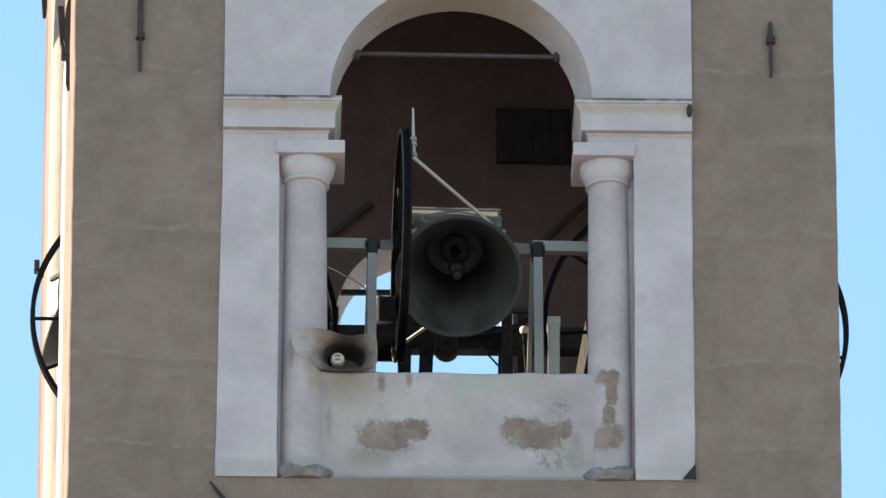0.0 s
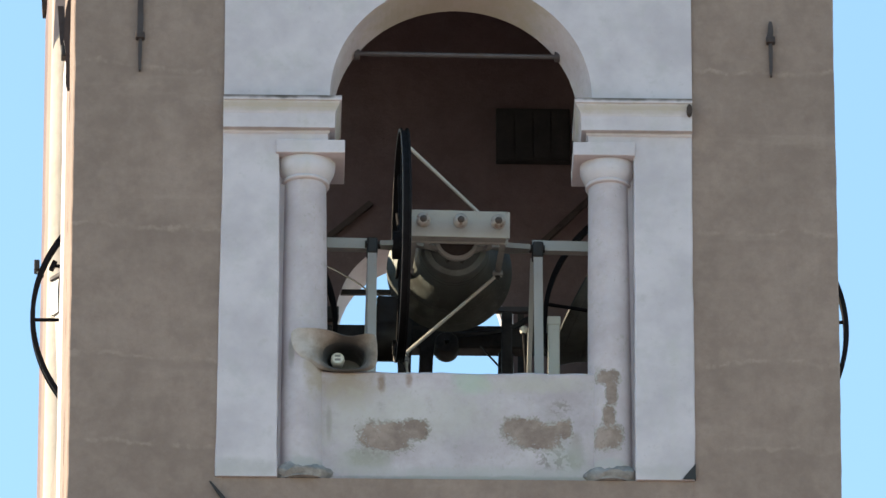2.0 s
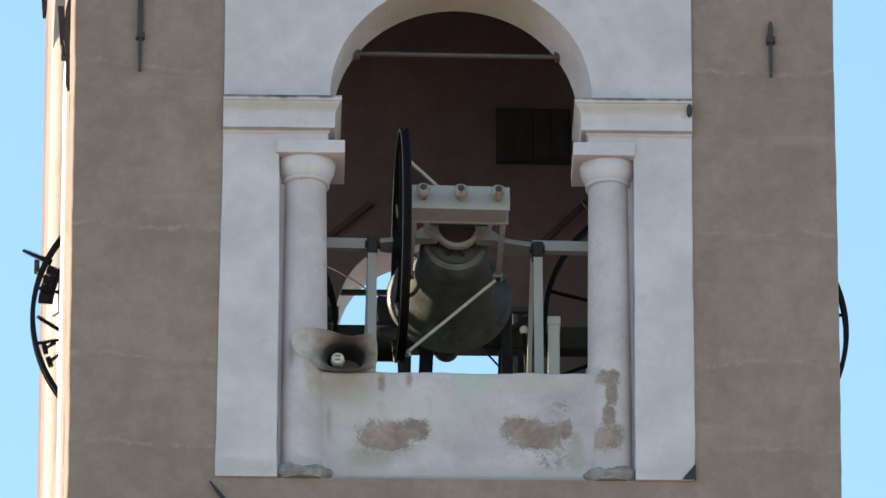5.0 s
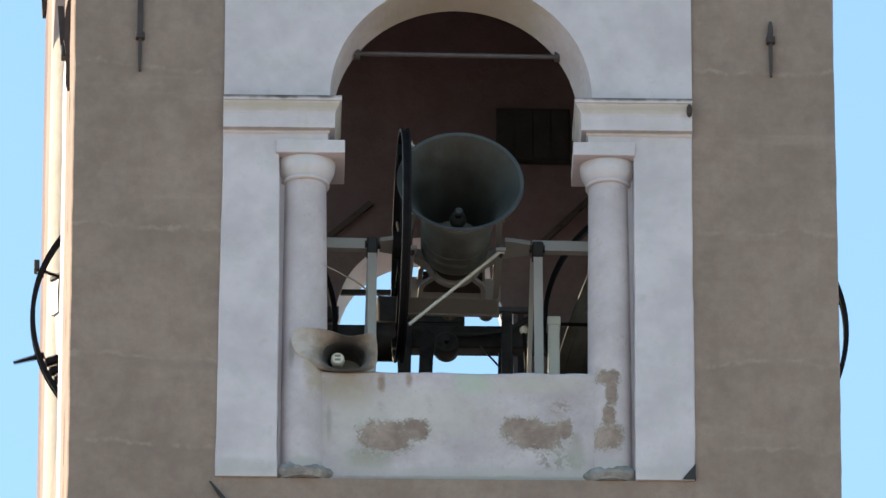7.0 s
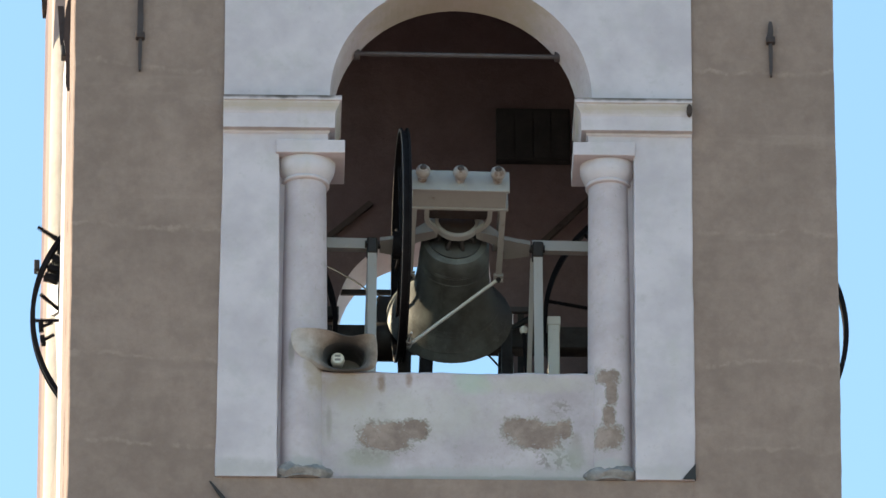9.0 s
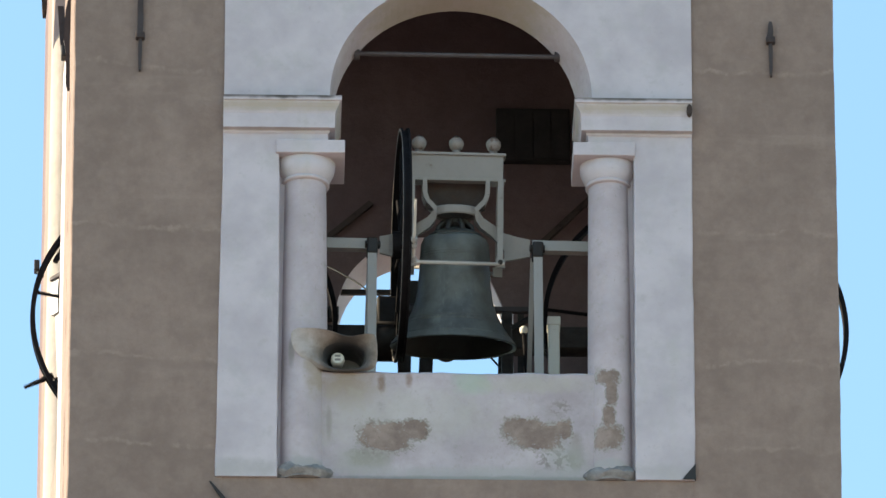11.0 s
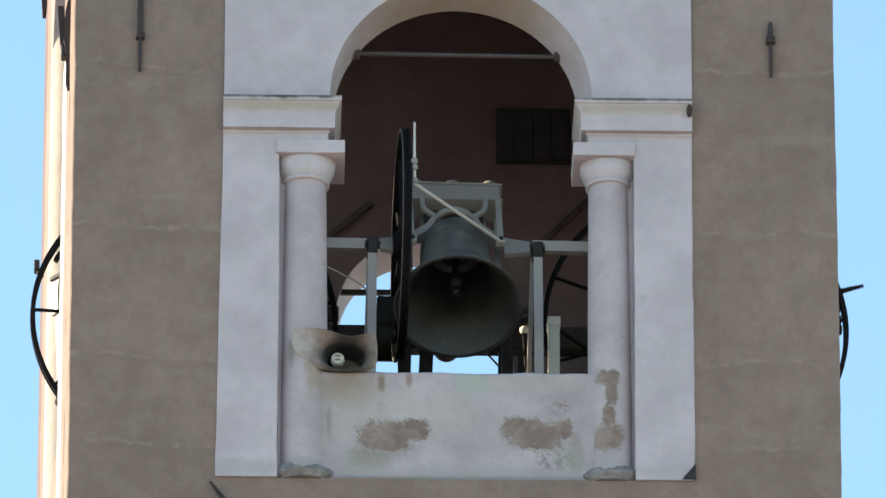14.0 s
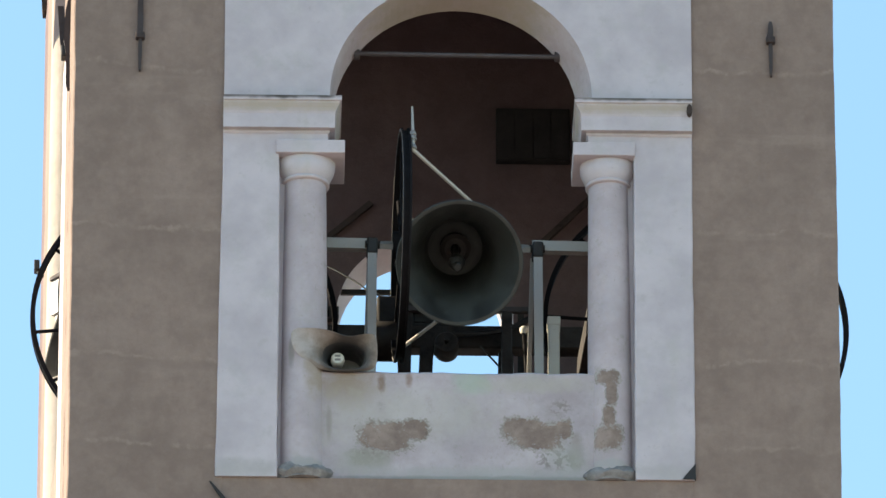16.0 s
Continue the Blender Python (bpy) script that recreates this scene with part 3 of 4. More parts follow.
def church_bell(m, s, label, lever, hand=1, wheel_r=1.205):
    """A swinging bell with yoke, counterweight and rope wheel; its space has the axle along x, the street side at -y."""
    ob = thing("church_bell", m, label, "bell", "bells of the belfry")
    body = bmesh.new()
    lathe(body, [(r * s, z * s) for r, z in BELL], 64)
    body.faces.ensure_lookup_table()
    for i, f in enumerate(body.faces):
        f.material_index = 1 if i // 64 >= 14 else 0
    body = part("bell_body", body, [M_BRONZE, M_BRONZE_SHADE], ob, "weathered greenish-grey bronze bell", True)
    for z, r in ((-0.075, 0.2690), (-0.095, 0.2700), (-0.165, 0.2725), (-0.60, 0.3620), (-0.63, 0.3795), (-0.735, 0.4490)):
        bm = bmesh.new()
        lathe(bm, [((r - 0.001) * s, (z - 0.008) * s), ((r + 0.003) * s, (z - 0.003) * s), ((r + 0.003) * s, (z + 0.003) * s), ((r - 0.001) * s, (z + 0.008) * s)], 64)
        part("moulded_band", bm, M_BRONZE, body, smooth=True)
    bm = bmesh.new()
    for a in range(8):
        t = radians(45 * a + 20)
        c, q = math.cos(t), math.sin(t)
        tube(bm, [((0.075 + 0.075 * math.sin(k * math.pi / 6)) * c * s, (0.075 + 0.075 * math.sin(k * math.pi / 6)) * q * s, (0.02 + 0.18 * k / 6) * s) for k in range(7)], 0.021 * s, 8)
    lathe(bm, [(0, 0.21 * s), (0.085 * s, 0.21 * s), (0.095 * s, 0.18 * s), (0.07 * s, 0.15 * s), (0, 0.15 * s)], 20)
    part("crown", bm, M_CROWN, ob, "dark looped bronze crown", True)
    bm = bmesh.new()
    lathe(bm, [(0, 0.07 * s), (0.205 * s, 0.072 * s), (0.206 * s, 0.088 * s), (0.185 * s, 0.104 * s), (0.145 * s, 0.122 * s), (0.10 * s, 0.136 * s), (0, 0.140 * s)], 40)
    part("head_plate", bm, M_BRONZE_SHADE, body, "dark bronze head under the crown", True)
    # clapper, hung inside the bell
    bm = bmesh.new()
    lathe(bm, [(0, 0.0), (0.026 * s, -0.01 * s), (0.028 * s, -0.22 * s), (0.034 * s, -0.32 * s), (0.058 * s, -0.37 * s), (0.066 * s, -0.41 * s), (0.056 * s, -0.455 * s),
               (0.032 * s, -0.48 * s), (0.030 * s, -0.52 * s), (0.036 * s, -0.54 * s), (0.024 * s, -0.555 * s), (0, -0.555 * s)], 20)
    clapper = part("clapper", bm, M_CROWN, ob, "short dark iron clapper", True)
    bm = bmesh.new()
    lathe(bm, [(0.045 * s, -0.02 * s), (0.045 * s, -0.115 * s), (0.085 * s, -0.125 * s), (0.118 * s, -0.105 * s), (0.118 * s, -0.02 * s)], 32)
    part("clapper_mount", bm, M_IRON, body, "dark iron ring that holds the clapper", True)
    # yoke: stub axles, arched arms to a hoop round the crown, brackets and straps to the counterweight
    bm = bmesh.new()
    lathe(bm, [(0.145 * s, 0.240 * s), (0.170 * s, 0.236 * s), (0.178 * s, 0.246 * s), (0.178 * s, 0.292 * s), (0.170 * s, 0.302 * s), (0.145 * s, 0.300 * s), (0.145 * s, 0.240 * s)], 48)
    yoke = part("yoke", bm, M_HEAD, ob, "pale grey painted steel yoke hoop round the crown", True)
    outer = [(0.152, 0.300), (0.175, 0.272), (0.215, 0.222), (0.30, 0.172), (0.37, 0.115), (0.44, 0.10)]
    inner = [(0.148, 0.235), (0.155, 0.195), (0.20, 0.140), (0.29, 0.08), (0.365, 0.0), (0.44, -0.09)]
    for k in (-1, 1):
        bm = bmesh.new()
        rings = [[bm.verts.new((k * x * s, y * s, z * s)) for x, y, z in ((o[0], -d, o[1]), (o[0], d, o[1]), (i[0], d, i[1]), (i[0], -d, i[1]))]
                 for o, i, d in zip(outer, inner, (0.10, 0.095, 0.065, 0.038, 0.022, 0.018))]
        for a, b in zip(rings, rings[1:]):
            for i in range(4):
                j = (i + 1) % 4
                bm.faces.new((a[i], a[j], b[j], b[i]))
        bm.faces.new(rings[0][::-1])
        bm.faces.new(rings[-1])
        part("yoke_arm", bm, M_HEAD, yoke)
    for k in (-1, 1):
        bm = bmesh.new()
        rings = [[bm.verts.new((k * x * s, y * s, z * s)) for y, z in ((-0.020, -h), (0.020, -h), (0.020, h * 0.95), (-0.020, h * 0.95))] for x, h in ((0.385, 0.105), (0.45, 0.098), (0.585, 0.068))]
        for a, b in zip(rings, rings[1:]):
            for i in range(4):
                j = (i + 1) % 4
                bm.faces.new((a[i], a[j], b[j], b[i]))
        bm.faces.new(rings[0])
        bm.faces.new(rings[-1][::-1])
        part("axle_lug", bm, M_HEAD, yoke)
        bm = bmesh.new()
        tube(bm, [(k * 0.58 * s, 0, 0), (k * 0.70 * s, 0, 0)], 0.032 * s, 12)
        part("axle", bm, M_IRON, yoke, "dark steel axle pin")
        for d in (-1, 1):
            bm = bmesh.new()
            pts = [(0.150, 0.27), (0.185, 0.31), (0.222, 0.345), (0.243, 0.40), (0.246, 0.515)]
            for a, b in zip(pts, pts[1:]):
                bar(bm, (k * a[0] * s, d * 0.09 * s, a[1] * s), (k * b[0] * s, d * 0.09 * s, b[1] * s), 0.030 * s, 0.036 * s, (0, 1, 0))
            part("bracket", bm, M_HEAD, yoke)
            bm = bmesh.new()
            bar(bm, (k * 0.345 * s, d * 0.092 * s, 0.515 * s), (k * 0.345 * s, d * 0.165 * s, -0.19 * s), 0.045 * s, 0.02 * s)
            bar(bm, (k * 0.345 * s, d * 0.168 * s, -0.125 * s), (k * 0.345 * s, d * 0.172 * s, -0.195 * s), 0.075 * s, 0.034 * s)
            part("strap", bm, M_HEAD, yoke)
            bm = bmesh.new()
            lathe(bm, [(0, 0), (0.021 * s, 0), (0.021 * s, 0.016 * s), (0.011 * s, 0.02 * s), (0.011 * s, 0.034 * s), (0, 0.034 * s)], 6,
                  Matrix.Translation((k * 0.345 * s, d * 0.186 * s, -0.155 * s)) @ pose(0, 0, 0, 90 if d < 0 else -90))
            part("bolt", bm, M_IRON, yoke)
    # added disc: fills the hoop so that its inside reads as dark shade
    bm = bmesh.new()
    lathe(bm, [(0, 0.262 * s), (0.1445 * s, 0.262 * s), (0.1445 * s, 0.246 * s), (0, 0.246 * s)], 36)
    part("hoop_fill", bm, M_RUST, yoke, "added dark disc filling the hoop over the crown")
    bm = bmesh.new()
    box(bm, -0.232 * s, 0.232 * s, 0.01 * s, 0.05 * s, 0.296 * s, 0.515 * s, None, 0.004)
    part("web_plate", bm, M_RUST, yoke, "dark rusty plate between the brackets")
    pale = s < 1.05 or hand < 0
    # the block in the dark opening takes a dark colour in place of shade
    M_TOP = M_HEAD if pale else M_WOOD
    head = bmesh.new()
    box(head, -0.365 * s, 0.365 * s, -0.088 * s, 0.092 * s, 0.515 * s, 0.712 * s, None, 0.006)
    head = part("counterweight", head, M_TOP, ob, "pale grey painted counterweight block" if pale else "counterweight block coloured dark in place of shade")
    for z in (0.710, 0.505):
        bm = bmesh.new()
        box(bm, -0.385 * s, 0.385 * s, -0.103 * s, 0.108 * s, z * s, (z + 0.022) * s, None, 0.004)
        part("lip", bm, M_TOP, head)
    for x in (-0.29, 0.0, 0.29) if pale else ():
        bm = bmesh.new()
        lathe(bm, [(0, 0.71), (0.036, 0.71), (0.036, 0.735), (0.03, 0.745), (0.048, 0.762), (0.058, 0.79), (0.055, 0.82), (0.035, 0.845), (0, 0.852)], 18,
              Matrix.Translation((x * s, 0.005 * s, 0.020 * s)) @ Matrix.Scale(s, 4))
        part("ball_finial", bm, M_RUST if s > 1.05 else M_FINIAL, head, "", True)
        bm = bmesh.new()
        lathe(bm, [(0.030 * s, 0.0), (0.024 * s, 0.012 * s), (0.012 * s, 0.020 * s), (0, 0.022 * s)], 14, Matrix.Translation((x * s, 0.005 * s, 0.862 * s)))
        part("finial_tip", bm, M_RUST, head, "rusty tip", True)
    # rope wheel
    wx, R = -0.416 * s * hand, wheel_r
    skew = -0.004 * hand
    rim = bmesh.new()
    cut = [(-0.033, R), (-0.033, R - 0.032 * s), (0.033, R - 0.032 * s), (0.033, R), (0.018, R), (0.018, R - 0.02 * s), (-0.018, R - 0.02 * s), (-0.018, R)]
    n = 96
    rings = [[rim.verts.new((wx + x * s - skew * r * math.cos(2 * math.pi * i / n), -r * math.cos(2 * math.pi * i / n), r * math.sin(2 * math.pi * i / n))) for x, r in cut] for i in range(n)]
    for i in range(n):
        for q in range(8):
            rim.faces.new((rings[i][q], rings[i][(q + 1) % 8], rings[(i + 1) % n][(q + 1) % 8], rings[(i + 1) % n][q]))
    wheel = part("wheel", rim, M_RIM, ob, "large black iron rope wheel")
    if s < 1.05:
        bm = bmesh.new()
        arc_ring(bm, R - 0.026, R - 0.008, wx - 0.037, wx - 0.0335, 0, 360, 96)
        for v in bm.verts:
            v.co.x += skew * v.co.y
        part("worn_flange", bm, M_WORN, wheel, "bright worn edge of the rim")
    for a in (lever - 12, lever - 36, lever + 37, lever + 74, lever + 107, lever + 143, lever + 180, lever + 216, lever - 85, lever - 122):
        a = radians(a)
        bm = bmesh.new()
        tube(bm, [(wx, -0.06 * s * math.cos(a), 0.06 * s * math.sin(a)), (wx - skew * R * math.cos(a), -(R - 0.03 * s) * math.cos(a), (R - 0.03 * s) * math.sin(a))], 0.013 * s, 8)
        part("spoke", bm, M_RIM, wheel)
    bm = bmesh.new()
    lathe(bm, [(0, -0.07 * s), (0.11 * s, -0.07 * s), (0.11 * s, 0.07 * s), (0, 0.07 * s)], 24, Matrix.Translation((wx, 0, 0)) @ pose(0, 0, 0, 0, 90, 0))
    part("hub", bm, M_RIM, wheel)
    if s < 1.05:
        # a rope lever bolted across the rim where the front brace ends
        lx = wx + 0.055 * s * hand
        bm = bmesh.new()
        tube(bm, [(lx, -0.80, -0.293), (lx, -0.92, -0.10), (lx, -1.07, 0.14)], 0.014, 8, 0.009)
        part("rope_lever", bm, M_ROD, wheel, "thin grey rope lever standing past the rim")
        for q in (0.04, 0.26, 0.36):
            bm = bmesh.new()
            lathe(bm, [(0, -0.02), (0.024, -0.02), (0.028, 0.0), (0.024, 0.02), (0, 0.02)], 10, Matrix.Translation((lx, -0.80 - 0.27 * q, -0.293 + 0.433 * q)) @ pose(0, 0, 0, 32))
            part("lever_knot", bm, M_HEAD, wheel, "", True)
    else:
        a = radians(lever)
        c, q = -math.cos(a), math.sin(a)
        bm = bmesh.new()
        tube(bm, [(wx, (R - 0.05 * s) * c, (R - 0.05 * s) * q), (wx, (R + 0.03 * s) * c, (R + 0.03 * s) * q), (wx, (R + 0.16 * s) * c, (R + 0.16 * s) * q)], 0.026 * s, 8, 0.012 * s)
        part("rope_spike", bm, M_RIM, wheel, "short iron spike on the rim")
    clamp = bmesh.new()
    for g in range(4):
        b0 = lever - 2 - g * 4.4
        arc_ring(clamp, R - 0.13 * s, R - 0.045 * s, wx - 0.03 * s, wx + 0.03 * s, b0 - 2.6, b0, 3)
    arc_ring(clamp, R - 0.145 * s, R - 0.12 * s, wx - 0.03 * s, wx + 0.03 * s, lever - 17.8, lever - 2, 8)
    part("rope_clamp", clamp, M_RIM, wheel)
    for a in (lever + 52, lever + 57, lever - 47, lever - 41, lever + 130, lever + 200) if hand < 0 else ():
        bm = bmesh.new()
        arc_ring(bm, R - 0.085 * s, R - 0.055 * s, wx - 0.02 * s, wx + 0.02 * s, a, a + 4, 3)
        tube(bm, [(wx, -(R - 0.07 * s) * math.cos(radians(a + 2)), (R - 0.07 * s) * math.sin(radians(a + 2))), (wx, -(R - 0.15 * s) * math.cos(radians(a + 4)), (R - 0.15 * s) * math.sin(radians(a + 4)))], 0.012 * s, 6)
        part("rope_cleat", bm, M_RIM, wheel)
    # braces from the strap feet to the rim
    for k in (-1, 1):
        bm = bmesh.new()
        y_end, z_end = (R - 0.125, 0.0) if k > 0 else (-R + 0.115, -0.293 * s)
        tube(bm, [(0.375 * s * hand, k * 0.180 * s, -0.165 * s), (0.33 * s * hand, k * 0.19 * s, -0.170 * s), (wx + 0.05 * s * hand, y_end, z_end)], 0.0145 * s, 8)
        part("brace", bm, M_ROD if s < 1.05 else M_RIM, ob, "thin grey brace rod" if s < 1.05 else "thin black brace rod", True)
    return ob, clapper


AXIS_F, AXIS_L, AXIS_R = (0.110, 0.85, 40.654), (-2.020, 2.15, 40.40), (1.990, 2.15, 40.38)
FRONT = pose(*AXIS_F, 2.6, 0, 2.0)
LEFT = pose(*AXIS_L, 0, 0, -87.0)
RIGHT = pose(*AXIS_R, 0, 0, 93.0)
bell_f, clap_f = church_bell(FRONT, 1.0, "swinging bronze bell with pale counterweight, yoke and black wheel", 2, 1, 0.915)
bell_l, clap_l = church_bell(LEFT, 1.17, "large swinging bronze bell reaching out of the sunlit side opening", 5.7, -1)
bell_r, clap_r = church_bell(RIGHT, 1.17, "large swinging bronze bell in the shaded side opening", 16.0)
# ---- bell stand ----
def stand(m, s, x_in, x_out, front=True):
    """Steel trestles that carry the axle of one bell."""
    ob = thing("bell_stand", m, "grey painted steel trestle carrying the bell axle", "bell stand", "bell stands")
    drop = FLOOR - m.translation.z
    for k in (-1, 1):
        x = k * 0.645 * s
        bm = bmesh.new()
        box(bm, x - 0.042, x + 0.042, -0.065, 0.065, -0.10, 0.038, None, 0.014)
        part("bearing", bm, M_IRON, ob, "dark greasy bearing block")
        bm = bmesh.new()
        bar(bm, (x, -0.03, -0.09), (x + 0.01 * k, -0.05, drop), 0.07, 0.05)
        part("upright", bm, M_STEEL, ob)
        bm = bmesh.new()
        bar(bm, (x + 0.015 * k, 0.05, -0.09), (x + 0.06 * k, 0.62, drop), 0.04, 0.05)
        part("raking_leg", bm, M_STEEL, ob)
        if front and k > 0:
            bm = bmesh.new()
            bar(bm, (x - 0.035, 0.05, -0.06), (x - 0.055, 1.15, drop), 0.035, 0.05)
            part("inner_leg", bm, M_STEEL, ob)
        if front:
            bm = bmesh.new()
            end = x_in if k < 0 else x_out
            lift = 0.028 if k > 0 else 0.008
            bar(bm, (x - 0.04 * k, 0.03, lift), (end, 0.03, lift), 0.07, 0.088, (0, 1, 0))
            part("arm", bm, M_STEEL, ob, "pale square steel arm")
            bm = bmesh.new()
            bar(bm, (end, 0.07, lift), (end, -0.36, lift), 0.088, 0.08)
            part("wall_bracket", bm, M_STEEL, ob)
    return ob


stand(pose(*AXIS_F, 0, 0, 2.0), 1.0, -1.30, 1.28)
stand(LEFT, 1.17, 0, 0, False)
stand(RIGHT, 1.17, 0, 0, False)

# ---- frame timbers and gear behind the bells ----
def timber(name, a, b, w, h, mat, label, category="beam", side=(1, 0, 0)):
    ob = thing(name, pose(0, 0, 0), label, category)
    bm = bmesh.new()
    bar(bm, a, b, w, h, side)
    bmesh.ops.bevel(bm, geom=list(bm.edges), offset=min(w, h) * 0.08, segments=1, affect="EDGES")
    part("beam", bm, mat, ob)
    return ob


timber("frame_beam", (-2.55, 3.05, 40.935), (2.40, 3.05, 40.935), 0.16, 0.20, M_WOOD, "heavy dark timber beam across the bell chamber", side=(0, 1, 0))
timber("frame_post", (-0.225, 2.99, 41.17), (-0.295, 3.05, FLOOR), 0.09, 0.12, M_WOOD, "dark timber post under the frame beam", "post")
timber("frame_post", (-0.065, 3.02, 40.86), (-0.19, 3.0, FLOOR), 0.11, 0.10, M_WOOD, "dark timber post under the frame beam", "post")
timber("frame_post", (0.565, 3.05, 40.80), (0.50, 3.05, FLOOR), 0.12, 0.14, M_WOOD, "dark timber post under the frame beam", "post")
timber("frame_post", (0.570, 2.92, 41.10), (0.555, 2.9, FLOOR), 0.085, 0.12, M_WOOD, "dark timber post beside the frame beam", "post")
timber("cross_rail", (-0.26, 2.92, 41.145), (0.78, 2.92, 41.145), 0.05, 0.045, M_TIE, "grey steel rail behind the bell", "rail", (0, 1, 0))
timber("window_bar", (-1.02, 3.92, 41.795), (-0.34, 3.92, 41.797), 0.03, 0.045, M_IRON, "dark iron bar across the back opening", "bar", (0, 1, 0))
timber("window_bar", (-0.86, 3.84, 41.56), (-0.76, 3.84, 41.56), 0.06, 0.12, M_IRON, "dark iron block at the back opening", "bar", (0, 1, 0))
timber("roof_brace", (-1.00, 3.85, 42.12), (-0.50, 3.85, 42.575), 0.03, 0.05, M_BRACE, "dark timber brace on the back wall", "brace", (0, 1, 0))
timber("roof_brace", (0.86, 3.85, 42.20), (1.60, 3.85, 42.97), 0.03, 0.05, M_BRACE, "dark timber brace on the back wall", "brace", (0, 1, 0))

board = thing("wall_board", pose(0, 3.55, 0), "brown weathered board beside the back opening", "board")
bm = bmesh.new()
ends = [(0.435, 42.10), (0.785, 42.10), (0.785, 41.466), (0.569, 41.464), (0.458, 41.735)]
front, rear = [[bm.verts.new((x, y, z)) for x, z in ends] for y in (0.0, 0.04)]
bm.faces.new(front)
bm.faces.new(rear[::-1])
for i in range(5):
    bm.faces.new((front[i], front[(i + 1) % 5], rear[(i + 1) % 5], rear[i]))
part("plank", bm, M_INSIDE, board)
bm = bmesh.new()
bar(bm, (0.70, 0.02, 41.464), (0.69, 0.02, FLOOR), 0.05, 0.03)
part("prop", bm, M_WOOD, board)

gear = thing("ringing_motor", pose(-0.40, 1.75, 40.28), "dark iron ringing motor behind the rope wheel", "motor")
bm = bmesh.new()
lathe(bm, [(0, -0.10), (0.15, -0.10), (0.165, -0.08), (0.165, 0.08), (0.15, 0.10), (0, 0.10)], 28, pose(0, 0, 0, 0, 90, 0))
part("drum", bm, M_IRON, gear, smooth=True)
bm = bmesh.new()
box(bm, -0.085, 0.085, -0.12, 0.12, 0.06, 0.34, None, 0.02)
part("housing", bm, M_IRON, gear)
bm = bmesh.new()
bar(bm, (0.11, 0.0, 0.0), (0.175, 0.1, FLOOR - 40.28), 0.07, 0.08)
part("foot", bm, M_IRON, gear)
drum = thing("rope_drum", pose(0.089, 2.96, 40.835), "dark round rope drum under the frame beam", "drum")
bm = bmesh.new()
lathe(bm, [(0, -0.10), (0.085, -0.10), (0.098, -0.08), (0.098, 0.07), (0.085, 0.09), (0, 0.09)], 28, pose(0, 0, 0, 90, 0, 0))
part("barrel", bm, M_WOOD, drum, smooth=True)
bm = bmesh.new()
tube(bm, [(0, -0.15, 0), (0, 0.12, 0)], 0.02, 10)
part("spindle", bm, M_IRON, drum)

case = thing("gear_case", pose(0.03, 3.05, 41.022), "dark iron gear case on the frame beam", "case")
bm = bmesh.new()
box(bm, -0.29, 0.205, -0.08, 0.08, 0.0, 0.21, None, 0.012)
box(bm, -0.29, 0.02, -0.06, 0.06, 0.20, 0.43, None, 0.03)
part("shell", bm, M_IRON, case)
bm = bmesh.new()
box(bm, -0.20, 0.185, -0.095, -0.079, 0.03, 0.18, None, 0.006)
part("cover", bm, M_IRON, case)

cab = thing("switch_box", pose(0.885, 1.15, 39.0), "pale painted electrical box beside the trestle", "box")
bm = bmesh.new()
box(bm, -0.044, 0.046, -0.07, 0.07, 0.0, 1.12, None, 0.008)
part("case", bm, M_PALE, cab)
bm = bmesh.new()
box(bm, -0.050, 0.052, -0.08, 0.08, 1.10, 1.17, None, 0.006)
part("cap", bm, M_PALE, cab)
bm = bmesh.new()
box(bm, -0.06, 0.06, -0.06, 0.06, FLOOR - 39.0, 0.0)
part("plinth", bm, M_WOOD, cab)


def cable(points, r=0.008, label="thin black cable hanging behind the bell"):
    ob = thing("cable", pose(0, 0, 0), label, "cable")
    pts = [Vector(p) for p in points]
    out = []
    for i in range(len(pts) - 1):
        p0, p1, p2, p3 = pts[max(i - 1, 0)], pts[i], pts[i + 1], pts[min(i + 2, len(pts) - 1)]
        for k in range(6):
            t = k / 6
            out.append(0.5 * ((2 * p1) + (p2 - p0) * t + (2 * p0 - 5 * p1 + 4 * p2 - p3) * t * t + (3 * p1 - p0 - 3 * p2 + p3) * t ** 3))
    out.append(pts[-1])
    bm = bmesh.new()
    tube(bm, out, r, 6)
    part("wire", bm, M_BLACK, ob)
    return ob


# a slack hose along the beam and the pale knob of a hand brake beside the trestle
cable([(0.15, 2.90, 40.92), (0.40, 2.90, 40.93), (0.60, 2.88, 40.97), (0.74, 2.86, 41.04)], 0.022, "thick dark hose slung along the frame beam")
knob = thing("brake_lever", pose(0.658, 1.30, 40.158), "dark iron brake lever with a pale round knob", "lever")
bm = bmesh.new()
lathe(bm, [(0, -0.034), (0.022, -0.028), (0.034, -0.008), (0.034, 0.010), (0.022, 0.028), (0, 0.034)], 16)
part("knob", bm, M_PALE, knob, "pale round knob", True)
bm = bmesh.new()
tube(bm, [(0, 0, -0.02), (0.03, 0.04, -0.5), (0.05, 0.10, FLOOR - 40.158)], 0.016, 8)
part("shank", bm, M_RIM, knob)
cable([(0.36, 2.95, 40.84), (0.42, 2.96, 40.77), (0.52, 2.98, 40.66)])
cable([(-1.25, 3.05, 41.02), (-1.0, 2.8, 41.45), (-0.66, 2.6, 41.24), (-0.42, 2.48, 40.95)])
cable([(-0.50, 3.92, 41.80), (-0.42, 3.6, 41.58), (-0.34, 3.12, 41.02)])

